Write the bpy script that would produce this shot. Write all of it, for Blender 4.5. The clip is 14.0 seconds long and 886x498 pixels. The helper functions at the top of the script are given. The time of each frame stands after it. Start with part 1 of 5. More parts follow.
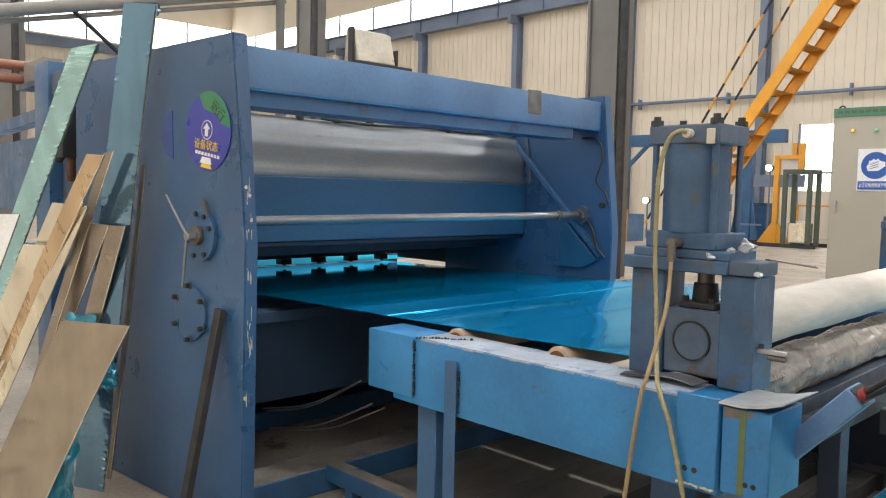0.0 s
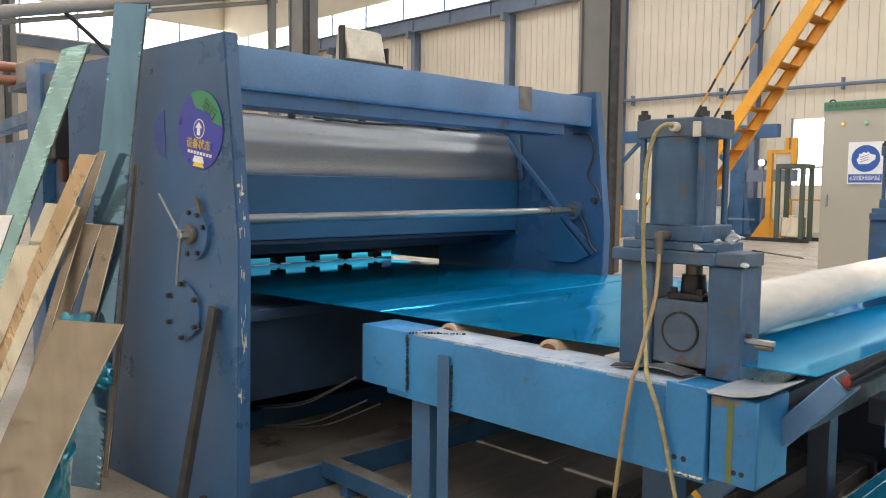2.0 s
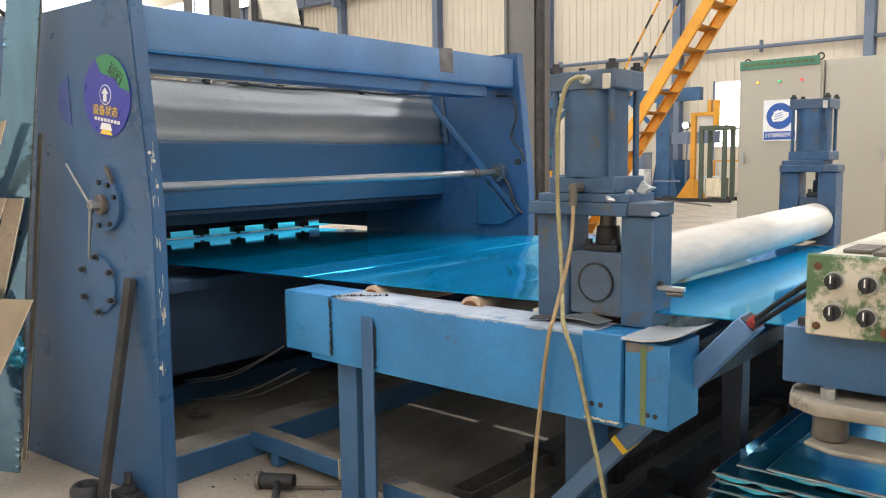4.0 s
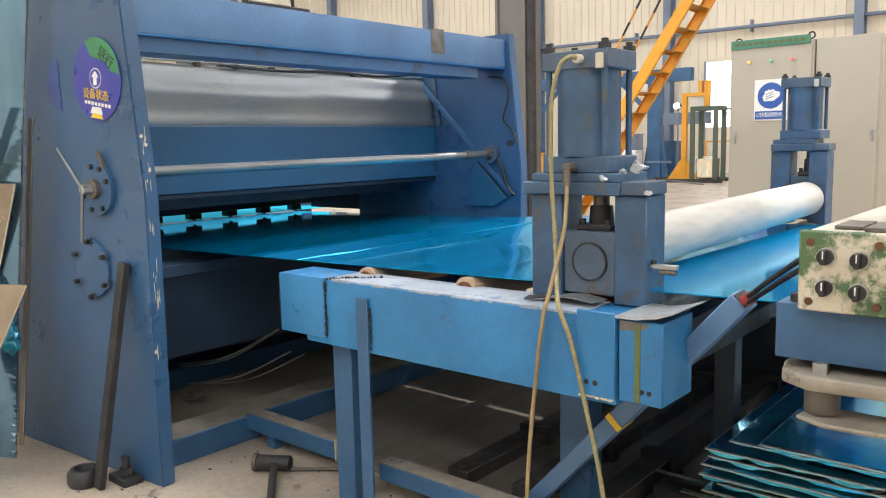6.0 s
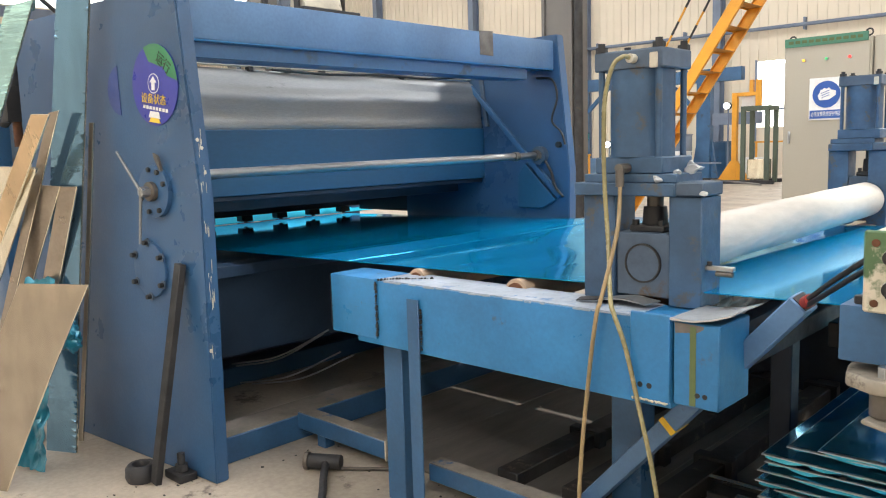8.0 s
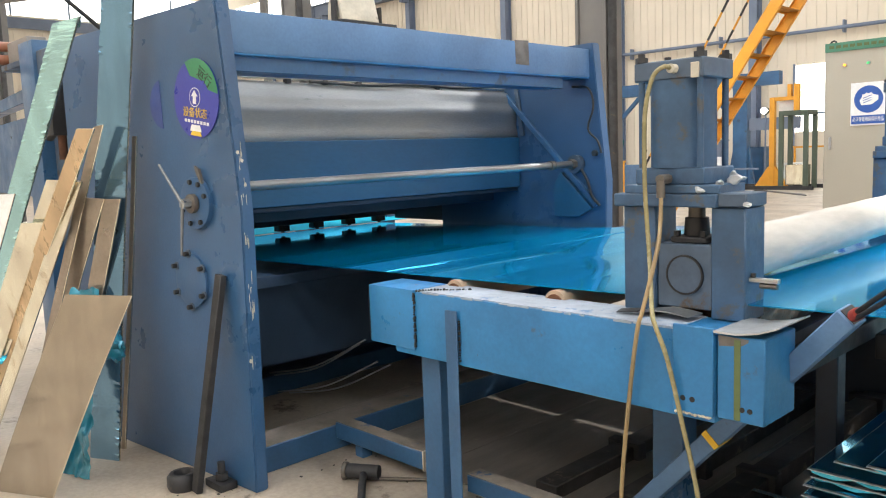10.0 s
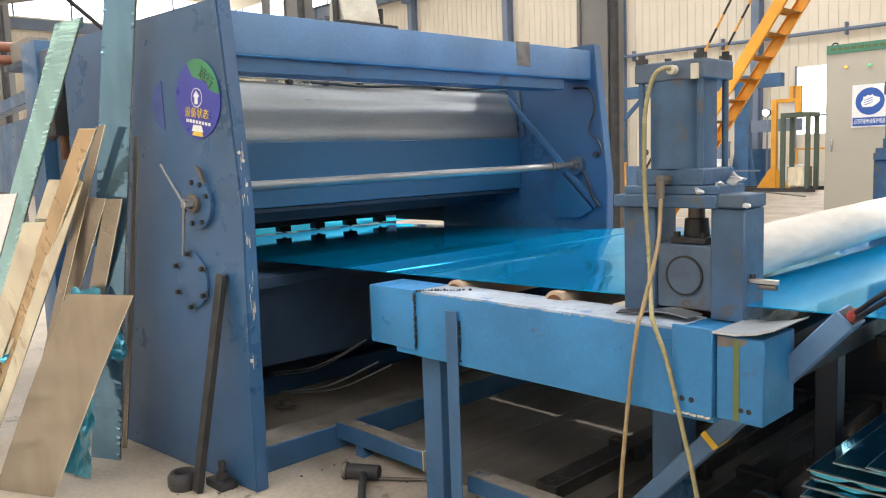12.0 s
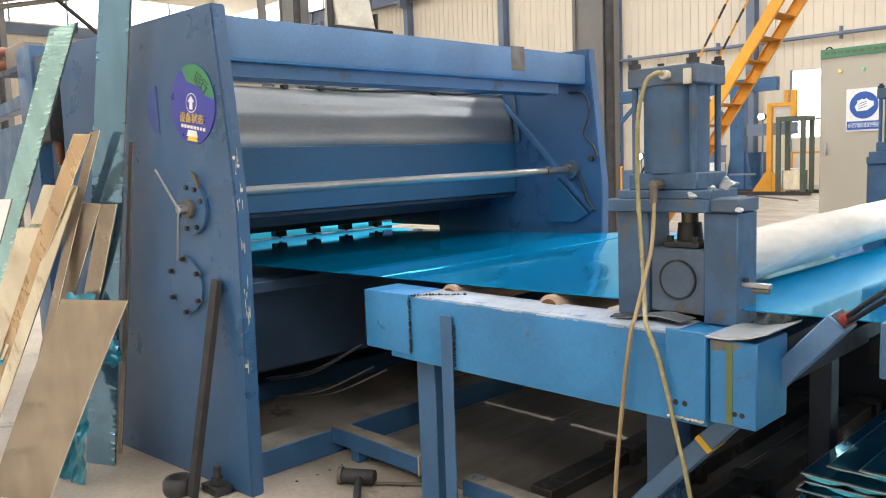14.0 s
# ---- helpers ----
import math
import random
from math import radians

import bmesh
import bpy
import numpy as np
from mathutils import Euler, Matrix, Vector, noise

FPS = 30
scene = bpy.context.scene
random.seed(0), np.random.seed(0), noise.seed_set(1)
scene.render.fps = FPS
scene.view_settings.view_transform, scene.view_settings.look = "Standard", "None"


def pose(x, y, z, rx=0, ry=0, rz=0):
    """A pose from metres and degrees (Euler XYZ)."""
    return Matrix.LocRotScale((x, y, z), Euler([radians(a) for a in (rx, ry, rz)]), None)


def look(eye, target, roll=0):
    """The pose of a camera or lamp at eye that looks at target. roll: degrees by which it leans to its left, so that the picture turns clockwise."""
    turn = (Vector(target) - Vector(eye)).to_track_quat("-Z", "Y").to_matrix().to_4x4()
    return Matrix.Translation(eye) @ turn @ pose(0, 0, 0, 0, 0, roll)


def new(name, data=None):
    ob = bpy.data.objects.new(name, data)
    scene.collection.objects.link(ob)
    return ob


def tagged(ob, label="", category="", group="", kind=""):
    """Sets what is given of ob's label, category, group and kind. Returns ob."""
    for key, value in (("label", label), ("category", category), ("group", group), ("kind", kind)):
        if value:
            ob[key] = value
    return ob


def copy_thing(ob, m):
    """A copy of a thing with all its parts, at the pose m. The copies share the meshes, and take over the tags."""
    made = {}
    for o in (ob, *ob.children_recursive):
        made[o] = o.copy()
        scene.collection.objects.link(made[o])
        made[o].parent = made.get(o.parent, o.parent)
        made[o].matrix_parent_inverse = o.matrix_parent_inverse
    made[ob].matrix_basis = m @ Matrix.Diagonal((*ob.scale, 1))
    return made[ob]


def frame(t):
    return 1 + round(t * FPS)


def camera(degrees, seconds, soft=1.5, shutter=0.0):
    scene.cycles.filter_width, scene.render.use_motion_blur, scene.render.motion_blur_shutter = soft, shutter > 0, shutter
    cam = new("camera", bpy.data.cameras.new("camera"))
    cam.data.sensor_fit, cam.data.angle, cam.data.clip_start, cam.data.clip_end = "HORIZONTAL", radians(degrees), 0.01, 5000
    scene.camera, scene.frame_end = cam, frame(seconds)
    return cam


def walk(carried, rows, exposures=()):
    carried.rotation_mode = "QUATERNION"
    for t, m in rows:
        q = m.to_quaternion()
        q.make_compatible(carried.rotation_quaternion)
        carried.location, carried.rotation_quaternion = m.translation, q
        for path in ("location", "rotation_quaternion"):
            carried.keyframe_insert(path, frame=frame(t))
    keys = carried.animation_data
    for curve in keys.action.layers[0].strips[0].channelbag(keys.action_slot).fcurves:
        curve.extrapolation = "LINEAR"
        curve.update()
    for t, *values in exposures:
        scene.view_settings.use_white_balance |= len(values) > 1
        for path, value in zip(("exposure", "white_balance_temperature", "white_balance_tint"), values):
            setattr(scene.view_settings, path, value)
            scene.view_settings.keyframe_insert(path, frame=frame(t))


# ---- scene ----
cam = camera(58.3, 14.0, soft=1.1)
PATH = [
    (0, (2.977, -1.761, 1.482), (1.544, -0.372, 1.34), 1.2),
    (0.5, (2.994, -1.766, 1.469), (1.561, -0.379, 1.328), 1.0),
    (1, (2.999, -1.77, 1.471), (1.564, -0.384, 1.326), 0.9),
    (1.5, (2.999, -1.77, 1.472), (1.568, -0.381, 1.326), 0.8),
    (2, (3.005, -1.769, 1.473), (1.581, -0.372, 1.327), 0.6),
    (2.5, (3.012, -1.765, 1.47), (1.603, -0.354, 1.322), 0.2),
    (3, (3.019, -1.761, 1.469), (1.635, -0.326, 1.307), -0.3),
    (3.5, (3.024, -1.744, 1.449), (1.678, -0.276, 1.263), -0.6),
    (4, (3.041, -1.724, 1.433), (1.739, -0.221, 1.213), -0.9),
    (4.2, (3.053, -1.717, 1.429), (1.769, -0.201, 1.199), -1.0),
    (6.3, (3.036, -1.736, 1.427), (1.751, -0.227, 1.161), -1.4),
    (6.5, (3.033, -1.736, 1.428), (1.734, -0.238, 1.163), -1.4),
    (7, (3.03, -1.745, 1.429), (1.705, -0.271, 1.166), -1.4),
    (7.5, (3.028, -1.749, 1.427), (1.681, -0.294, 1.167), -1.5),
    (8, (3.028, -1.754, 1.425), (1.66, -0.317, 1.171), -1.7),
    (8.5, (3.02, -1.761, 1.44), (1.629, -0.346, 1.192), -2.0),
    (9, (3.009, -1.767, 1.443), (1.596, -0.373, 1.203), -2.2),
    (11.5, (3.022, -1.767, 1.436), (1.59, -0.39, 1.205), -2.1),
    (12, (3.022, -1.77, 1.438), (1.591, -0.391, 1.208), -2.0),
    (12.5, (3.027, -1.77, 1.439), (1.597, -0.391, 1.21), -2.0),
    (13, (3.028, -1.769, 1.439), (1.598, -0.389, 1.212), -2.0),
    (13.5, (3.029, -1.769, 1.439), (1.601, -0.387, 1.216), -2.1),
    (14, (3.031, -1.767, 1.44), (1.605, -0.381, 1.22), -2.1),
]
walk(cam, [(t, look(eye, target, roll)) for t, eye, target, roll in PATH], exposures=((0, 0.15), (3.2, 0.13), (4.1, 0.40), (6.3, 0.49), (14.0, 0.50)))

# ---- world and light ----
def setup_light():
    w = bpy.data.worlds.new("sky")
    scene.world = w
    w.use_nodes = True
    nt = w.node_tree
    bg = nt.nodes["Background"]
    sky = nt.nodes.new("ShaderNodeTexSky")
    sky.sky_type, sky.sun_disc = "NISHITA", False
    sky.sun_elevation, sky.sun_rotation = radians(42), radians(20)
    nt.links.new(sky.outputs[0], bg.inputs[0])
    bg.inputs[1].default_value = 0.15
    sun = new("sun", bpy.data.lights.new("sun", "SUN"))
    sun.data.energy, sun.data.angle, sun.data.color = 2.5, radians(0.6), (1, 0.95, 0.86)
    sun.matrix_world = look((0, 0, 0), (-0.25, -0.7, -0.67))


def opening_lamp(at, target, sx, sy, watts, color=(0.96, 0.97, 0.965)):
    lamp = bpy.data.lights.new("skylight_lamp", "AREA")
    lamp.shape, lamp.size, lamp.size_y, lamp.energy, lamp.color = "RECTANGLE", sx, sy, watts, color
    ob = new("skylight_lamp", lamp)
    ob.matrix_world = look(at, target)
    return ob


setup_light()
scene.view_settings.exposure = 0.0
HALL_X0, HALL_X1, HALL_Y0, HALL_Y1, HALL_Z = -54.0, 30.0, -14.0, 30.0, 16.0
SKYLIGHTS = ((-9.0, 2.6), (3.2, 2.6), (19.0, 3.2))
for (sky_y, sky_w), sky_watts in zip(SKYLIGHTS, (2600, 3700, 2900)):
    opening_lamp((-4, sky_y, HALL_Z - 0.05), (-4, sky_y + 0.001, 0), 56, sky_w, sky_watts)


# ---- materials ----
def ramp(nt, fac, stops):
    n = nt.nodes.new("ShaderNodeValToRGB")
    el = n.color_ramp.elements
    while len(el) < len(stops):
        el.new(0.5)
    for e, (p, c) in zip(el, stops):
        e.position, e.color = p, (*c, 1) if len(c) == 3 else c
    nt.links.new(fac, n.inputs[0])
    return n.outputs[0]


def noise_tex(nt, scale, detail=5, rough=0.6, stretch=None, coords="Object"):
    tc = nt.nodes.new("ShaderNodeTexCoord")
    mp = nt.nodes.new("ShaderNodeMapping")
    if stretch:
        mp.inputs["Scale"].default_value = stretch
    nt.links.new(tc.outputs[coords], mp.inputs[0])
    n = nt.nodes.new("ShaderNodeTexNoise")
    n.inputs["Scale"].default_value, n.inputs["Detail"].default_value, n.inputs["Roughness"].default_value = scale, detail, rough
    nt.links.new(mp.outputs[0], n.inputs["Vector"])
    return n.outputs[0]


def mix(nt, fac, a, b, kind="MIX"):
    n = nt.nodes.new("ShaderNodeMix")
    n.data_type, n.blend_type = "RGBA", kind
    for sock, v in ((n.inputs[0], fac), (n.inputs[6], a), (n.inputs[7], b)):
        if isinstance(v, (int, float)):
            sock.default_value = v
        elif isinstance(v, tuple):
            sock.default_value = (*v, 1)
        else:
            nt.links.new(v, sock)
    return n.outputs[2]


def blank(name):
    m = bpy.data.materials.new(name)
    m.use_nodes = True
    return m, m.node_tree, m.node_tree.nodes["Principled BSDF"]


def add_bump(nt, b, height, strength, dist=0.004):
    n = nt.nodes.new("ShaderNodeBump")
    n.inputs["Strength"].default_value, n.inputs["Distance"].default_value = strength, dist
    nt.links.new(height, n.inputs["Height"])
    nt.links.new(n.outputs[0], b.inputs["Normal"])


def surface(name, base, rough=0.5, metal=0.0, vary=0.25, scale=3.0, stretch=None, worn=None, worn_at=0.68, worn_scale=9.0, bump=0.15, grain=60.0, spread=0.12, coat=0.0, fine_mix=0.15):
    """A painted, metal or mineral surface: broad patches, fine grain, worn or stained spots."""
    m, nt, b = blank(name)
    broad, fine = noise_tex(nt, scale, 4, 0.55, stretch), noise_tex(nt, grain, 3, 0.6, stretch)
    dark = tuple(c * (1 - vary) for c in base)
    light = tuple(min(1, c * (1 + vary)) for c in base)
    col = ramp(nt, broad, ((0.3, dark), (0.7, light)))
    col = mix(nt, fine_mix, col, ramp(nt, fine, ((0.35, tuple(c * 0.6 for c in base)), (0.65, tuple(min(1, c * 1.3) for c in base)))))
    if worn:
        spots = ramp(nt, noise_tex(nt, worn_scale, 8, 0.7, stretch), ((worn_at, (0, 0, 0)), (min(1, worn_at + 0.06), (1, 1, 1))))
        col = mix(nt, spots, col, worn)
    nt.links.new(col, b.inputs["Base Color"])
    r = ramp(nt, noise_tex(nt, scale * 2.3, 5, 0.65, stretch), ((0.3, (max(0.02, rough - spread),) * 3), (0.7, (min(1, rough + spread),) * 3)))
    nt.links.new(r, b.inputs["Roughness"])
    b.inputs["Metallic"].default_value = metal
    b.inputs["Coat Weight"].default_value = coat
    add_bump(nt, b, fine, bump)
    return m


def film_material(name, base, rough, metal, wrinkle=0.05, stretch=(1, 1, 1), scale=4.0, coat=0.4, streaks=(0.86, 1.1)):
    """Polished aluminium under tinted protective film, faintly streaked along its run."""
    m, nt, b = blank(name)
    streak = noise_tex(nt, 1.2, 6, 0.6, (5, 0.35, 1))
    nt.links.new(ramp(nt, streak, ((0.40, tuple(c * streaks[0] for c in base)), (0.60, tuple(min(1, c * streaks[1]) for c in base)))), b.inputs["Base Color"])
    nt.links.new(ramp(nt, noise_tex(nt, 1.5, 5, 0.6, (6, 0.3, 1)), ((0.3, (rough * 0.5,) * 3), (0.7, (rough * 1.7,) * 3))), b.inputs["Roughness"])
    b.inputs["Metallic"].default_value = metal
    b.inputs["Coat Weight"].default_value, b.inputs["Coat Roughness"].default_value = coat, 0.05
    add_bump(nt, b, noise_tex(nt, scale, 4, 0.55, stretch), wrinkle, 0.01)
    return m


def banded_reflection_film(name, base):
    """Mirror-bright aluminium under blue film; bump slopes fixed along x place its bright and dark reflected bands."""
    m, nt, b = blank(name)
    streak = noise_tex(nt, 1.2, 6, 0.6, (5, 0.25, 1))
    nt.links.new(ramp(nt, streak, ((0.38, tuple(c * 0.8 for c in base)), (0.62, tuple(min(1, c * 1.15) for c in base)))), b.inputs["Base Color"])
    nt.links.new(ramp(nt, noise_tex(nt, 1.5, 5, 0.6, (6, 0.3, 1)), ((0.3, (0.035,) * 3), (0.7, (0.11,) * 3))), b.inputs["Roughness"])
    b.inputs["Metallic"].default_value = 0.68
    b.inputs["IOR"].default_value = 1.45
    geo = nt.nodes.new("ShaderNodeNewGeometry")
    sep = nt.nodes.new("ShaderNodeSeparateXYZ")
    nt.links.new(geo.outputs["Position"], sep.inputs[0])
    run = nt.nodes.new("ShaderNodeMapRange")
    run.inputs["From Min"].default_value, run.inputs["From Max"].default_value = -0.7, 2.9
    nt.links.new(sep.outputs["X"], run.inputs["Value"])
    tilt = nt.nodes.new("ShaderNodeValToRGB")
    tilt.color_ramp.interpolation = "B_SPLINE"
    el = tilt.color_ramp.elements
    # steep stretches give the bright bands, flat ones the dark lines
    tilts = ((-0.7, 0.0), (0.0, -0.014), (0.08, -0.0155), (0.17, -0.0345), (0.22, -0.0365), (0.32, -0.0565), (0.39, -0.059), (0.9, -0.161), (1.3, -0.185), (1.8, -0.245), (2.9, -0.285))
    stops = [((x + 0.7) / 3.6, 1 + z / 0.3) for x, z in tilts]
    while len(el) < len(stops):
        el.new(0.5)
    for e, (p, v) in zip(el, stops):
        e.position, e.color = p, (v, v, v, 1)
    nt.links.new(run.outputs[0], tilt.inputs[0])
    add_bump(nt, b, tilt.outputs[0], 1.0, 0.3)
    b.inputs["Specular Tint"].default_value = (0.5, 0.88, 1.0, 1)
    return m


def glow(name, color, power):
    m, nt, b = blank(name)
    b.inputs["Base Color"].default_value = (*color, 1)
    b.inputs["Emission Color"].default_value, b.inputs["Emission Strength"].default_value = (*color, 1), power
    return m


def flat(name, color, rough=0.5, metal=0.0):
    return surface(name, color, rough, metal, vary=0.08, bump=0.05)


BLUE = surface("machine_blue_paint", (0.034, 0.105, 0.222), 0.40, vary=0.3, scale=1.5, worn=(0.04, 0.07, 0.11), worn_at=0.60, worn_scale=3.5, spread=0.16)
BLUE_LIGHT = surface("bright_blue_paint", (0.025, 0.172, 0.39), 0.38, vary=0.28, scale=3, worn=(0.05, 0.10, 0.17), worn_at=0.63, worn_scale=8)
BLUE_PLATE = surface("grimy_side_plate_paint", (0.029, 0.082, 0.178), 0.34, vary=0.34, scale=0.9, spread=0.12, grain=90)
BLUE_PALE = surface("dusty_and_lit_blue_paint", (0.09, 0.18, 0.33), 0.45, vary=0.2, scale=3, worn=(0.08, 0.11, 0.16), worn_at=0.66)
DUST_TOP = surface("dusty_top_paint", (0.30, 0.34, 0.40), 0.75, vary=0.3, scale=6, worn=(0.10, 0.2, 0.36), worn_at=0.58)
BLUE_GREY = surface("greyed_blue_paint", (0.062, 0.095, 0.145), 0.5, vary=0.35, scale=5, worn=(0.085, 0.065, 0.05), worn_at=0.56, worn_scale=5)
# grimed machine blue, also darkened for the shadow side of the pinch frames
BLUE_GRIME = surface("grimy_shadow_side_blue_paint", (0.036, 0.082, 0.155), 0.45, vary=0.35, scale=7, worn=(0.07, 0.075, 0.08), worn_at=0.58, worn_scale=9, bump=0.25)
# machine blue deepened for the shade on the front panel and far gusset
BLUE_PANEL = surface("shaded_panel_blue_paint", (0.016, 0.085, 0.175), 0.42, vary=0.2, scale=1.6, stretch=(1, 0.4, 1))
DARK = surface("grimy_dark_steel", (0.035, 0.035, 0.038), 0.6, metal=0.3, vary=0.4, scale=6, worn=(0.09, 0.07, 0.05), worn_at=0.62)
STEEL = surface("bare_steel", (0.42, 0.43, 0.44), 0.36, metal=0.85, vary=0.25, scale=3, stretch=(1, 1, 4))
GUARD_STEEL = surface("brushed_guard_steel", (0.30, 0.315, 0.33), 0.42, metal=0.85, vary=0.18, scale=1.4, stretch=(3, 0.6, 3), spread=0.05, worn=(0.16, 0.17, 0.18), worn_at=0.64, worn_scale=3)
ROD_STEEL = surface("dull_rod_steel", (0.24, 0.25, 0.26), 0.42, metal=0.8, vary=0.25, scale=4, stretch=(1, 0.4, 1))
GALV = surface("bent_galvanised_sheet", (0.46, 0.48, 0.50), 0.42, metal=0.45, vary=0.2, scale=5)
# machine blue with the shade of the lower body mixed into the colour
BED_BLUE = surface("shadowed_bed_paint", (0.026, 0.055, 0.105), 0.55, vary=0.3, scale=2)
# blue darkened to carry the shade over the sheet and under the table
DARK_BLUE = surface("shade_darkened_blue_paint", (0.012, 0.024, 0.046), 0.5, vary=0.35, scale=3)
PIPE_RED = surface("dull_red_pipe_paint", (0.30, 0.13, 0.08), 0.5, vary=0.2, scale=4)
PIPE_GREY = surface("dusty_grey_pipe", (0.24, 0.22, 0.20), 0.55, vary=0.2, scale=3)
DUST_BROWN = surface("brown_dust", (0.22, 0.19, 0.16), 0.85, vary=0.35, scale=7, worn=(0.05, 0.10, 0.19), worn_at=0.60, worn_scale=6)
STAIN = surface("brown_stain", (0.13, 0.115, 0.105), 0.6, vary=0.45, scale=12)
FADED = surface("faded_sticker", (0.04, 0.075, 0.27), 0.5, vary=0.3, scale=6)
# dirty floor colour, darkened further for the shadow of table and sheet
SHADED_FLOOR = surface("dirty_shaded_floor", (0.165, 0.145, 0.125), 0.7, vary=0.3, scale=2.2, stretch=(2.5, 0.5, 1), worn=(0.20, 0.17, 0.14), worn_at=0.6, worn_scale=4, bump=0.3, grain=40)
DUSTY_DARK = surface("dusty_dark_steel", (0.05, 0.047, 0.045), 0.65, metal=0.2, vary=0.35, scale=5, worn=(0.17, 0.14, 0.11), worn_at=0.6)
RUST = surface("rust", (0.12, 0.05, 0.025), 0.85, vary=0.4, scale=14, worn=(0.06, 0.06, 0.07), worn_at=0.6)
CHIP = surface("bare_chips", (0.62, 0.56, 0.46), 0.5, vary=0.2, scale=20)
CONCRETE = surface("dusty_concrete", (0.385, 0.325, 0.26), 0.45, vary=0.34, scale=1.1, worn=(0.13, 0.105, 0.085), worn_at=0.58, worn_scale=2.4, bump=0.35, grain=35, fine_mix=0.25)
WALL = surface("cream_cladding", (0.73, 0.65, 0.53), 0.5, vary=0.06, scale=0.4, bump=0.03, fine_mix=0.05)
ROOF = surface("roof_sheet", (0.5, 0.5, 0.5), 0.6, vary=0.1, scale=0.5)
COLUMN = surface("grey_column_paint", (0.13, 0.125, 0.12), 0.5, vary=0.15, scale=1.5)
PURLIN = surface("grey_blue_steel", (0.16, 0.2, 0.28), 0.5, vary=0.15, scale=1)
YELLOW = surface("yellow_paint", (0.72, 0.33, 0.03), 0.45, vary=0.15, scale=2)
TREAD = surface("grimy_tread_paint", (0.42, 0.20, 0.04), 0.55, vary=0.3, scale=5, worn=(0.16, 0.10, 0.06), worn_at=0.56)
CABINET = surface("beige_powder_coat", (0.385, 0.355, 0.295), 0.5, vary=0.04, scale=1, bump=0.03, fine_mix=0.03)
WHITE_WRAP = surface("white_paper_wrap", (0.475, 0.44, 0.395), 0.7, vary=0.12, scale=5, stretch=(1, 0.3, 1), bump=0.8, grain=18)
RUBBER = surface("black_rubber", (0.015, 0.015, 0.017), 0.45, vary=0.3)
GREY_WRAP = surface("crumpled_grey_film", (0.19, 0.17, 0.155), 0.33, vary=0.45, scale=6, stretch=(1, 2, 1), bump=0.35, grain=9, worn=(0.36, 0.33, 0.30), worn_at=0.64, worn_scale=4)
TAN_ROLL = surface("tan_roller_sleeve", (0.42, 0.31, 0.22), 0.6, vary=0.25, scale=5)
HOSE = surface("amber_hose", (0.27, 0.235, 0.12), 0.25, vary=0.15, scale=9)
HOSE_BROWN = surface("brown_hose", (0.29, 0.21, 0.11), 0.4, vary=0.25, scale=9)
BLUE_FILM = banded_reflection_film("blue_film_on_aluminium", (0.0, 0.325, 0.69))
TEAL_FILM = film_material("teal_film_on_strip", (0.16, 0.31, 0.46), 0.10, 0.8, 0.16, (0.5, 0.5, 4), 8.0)
PALE_TEAL = film_material("pale_teal_film", (0.46, 0.78, 0.84), 0.09, 0.85, 0.10, (0.5, 0.5, 4), 9.0)
LOOSE_FILM = film_material("loose_teal_film", (0.02, 0.20, 0.30), 0.22, 0.25, 0.1)
CYAN_FILM = film_material("cyan_film_on_sheets", (0.03, 0.42, 0.68), 0.13, 0.8, 0.10)
FOLD_FILM = film_material("cyan_film_fold", (0.05, 0.58, 0.86), 0.14, 0.45, 0.1)
FEED_FILM = film_material("cyan_feed_film", (0.0, 0.42, 0.62), 0.7, 0.0, 0.05, coat=0.0)
ALU = surface("scuffed_aluminium", (0.46, 0.405, 0.335), 0.11, metal=0.9, spread=0.06, vary=0.22, scale=3.5, stretch=(1.6, 1.6, 0.5), bump=0.04, fine_mix=0.05, worn=(0.42, 0.36, 0.29), worn_at=0.62, worn_scale=4)
ALU_PALE = surface("pale_aluminium", (0.88, 0.80, 0.66), 0.16, metal=0.85, spread=0.10, vary=0.2, scale=4, stretch=(1.6, 1.6, 0.5), worn=(0.60, 0.50, 0.37), worn_at=0.64, worn_scale=3, bump=0.04, fine_mix=0.05)
ALU_TAN = surface("tan_coated_aluminium", (0.60, 0.44, 0.27), 0.3, metal=0.45, vary=0.18, scale=3, stretch=(1.6, 1.6, 0.4), worn=(0.42, 0.29, 0.17), worn_at=0.6, worn_scale=4, bump=0.05, fine_mix=0.06)
ALU_DARK = surface("dull_aluminium", (0.36, 0.31, 0.26), 0.36, metal=0.8, vary=0.2, scale=3)
STICK_BLUE = flat("sticker_blue", (0.035, 0.045, 0.33), 0.35)
STICK_GREEN = flat("sticker_green", (0.03, 0.2, 0.09), 0.35)
STICK_WHITE = flat("sticker_white", (0.8, 0.8, 0.8), 0.4)
STICK_YELLOW = flat("sticker_yellow", (0.8, 0.55, 0.05), 0.4)
GREEN_OLD = surface("worn_green_and_cream_paint", (0.07, 0.13, 0.06), 0.55, vary=0.25, scale=6, worn=(0.55, 0.50, 0.40), worn_at=0.48, worn_scale=5)
CREAM_OLD = surface("grimy_cream_paint", (0.5, 0.46, 0.38), 0.6, vary=0.25, scale=7, worn=(0.2, 0.17, 0.13), worn_at=0.62)
CAST = surface("cast_steel", (0.125, 0.11, 0.096), 0.5, metal=0.4, vary=0.35, scale=9)
CAST_CREAM = surface("grimy_cream_casting", (0.25, 0.22, 0.18), 0.55, vary=0.35, scale=8, worn=(0.10, 0.085, 0.07), worn_at=0.58, worn_scale=9)
RED_TAPE = flat("red_tape", (0.3, 0.04, 0.03))
YELLOW_TAPE = flat("yellow_tape", (0.8, 0.5, 0.03))
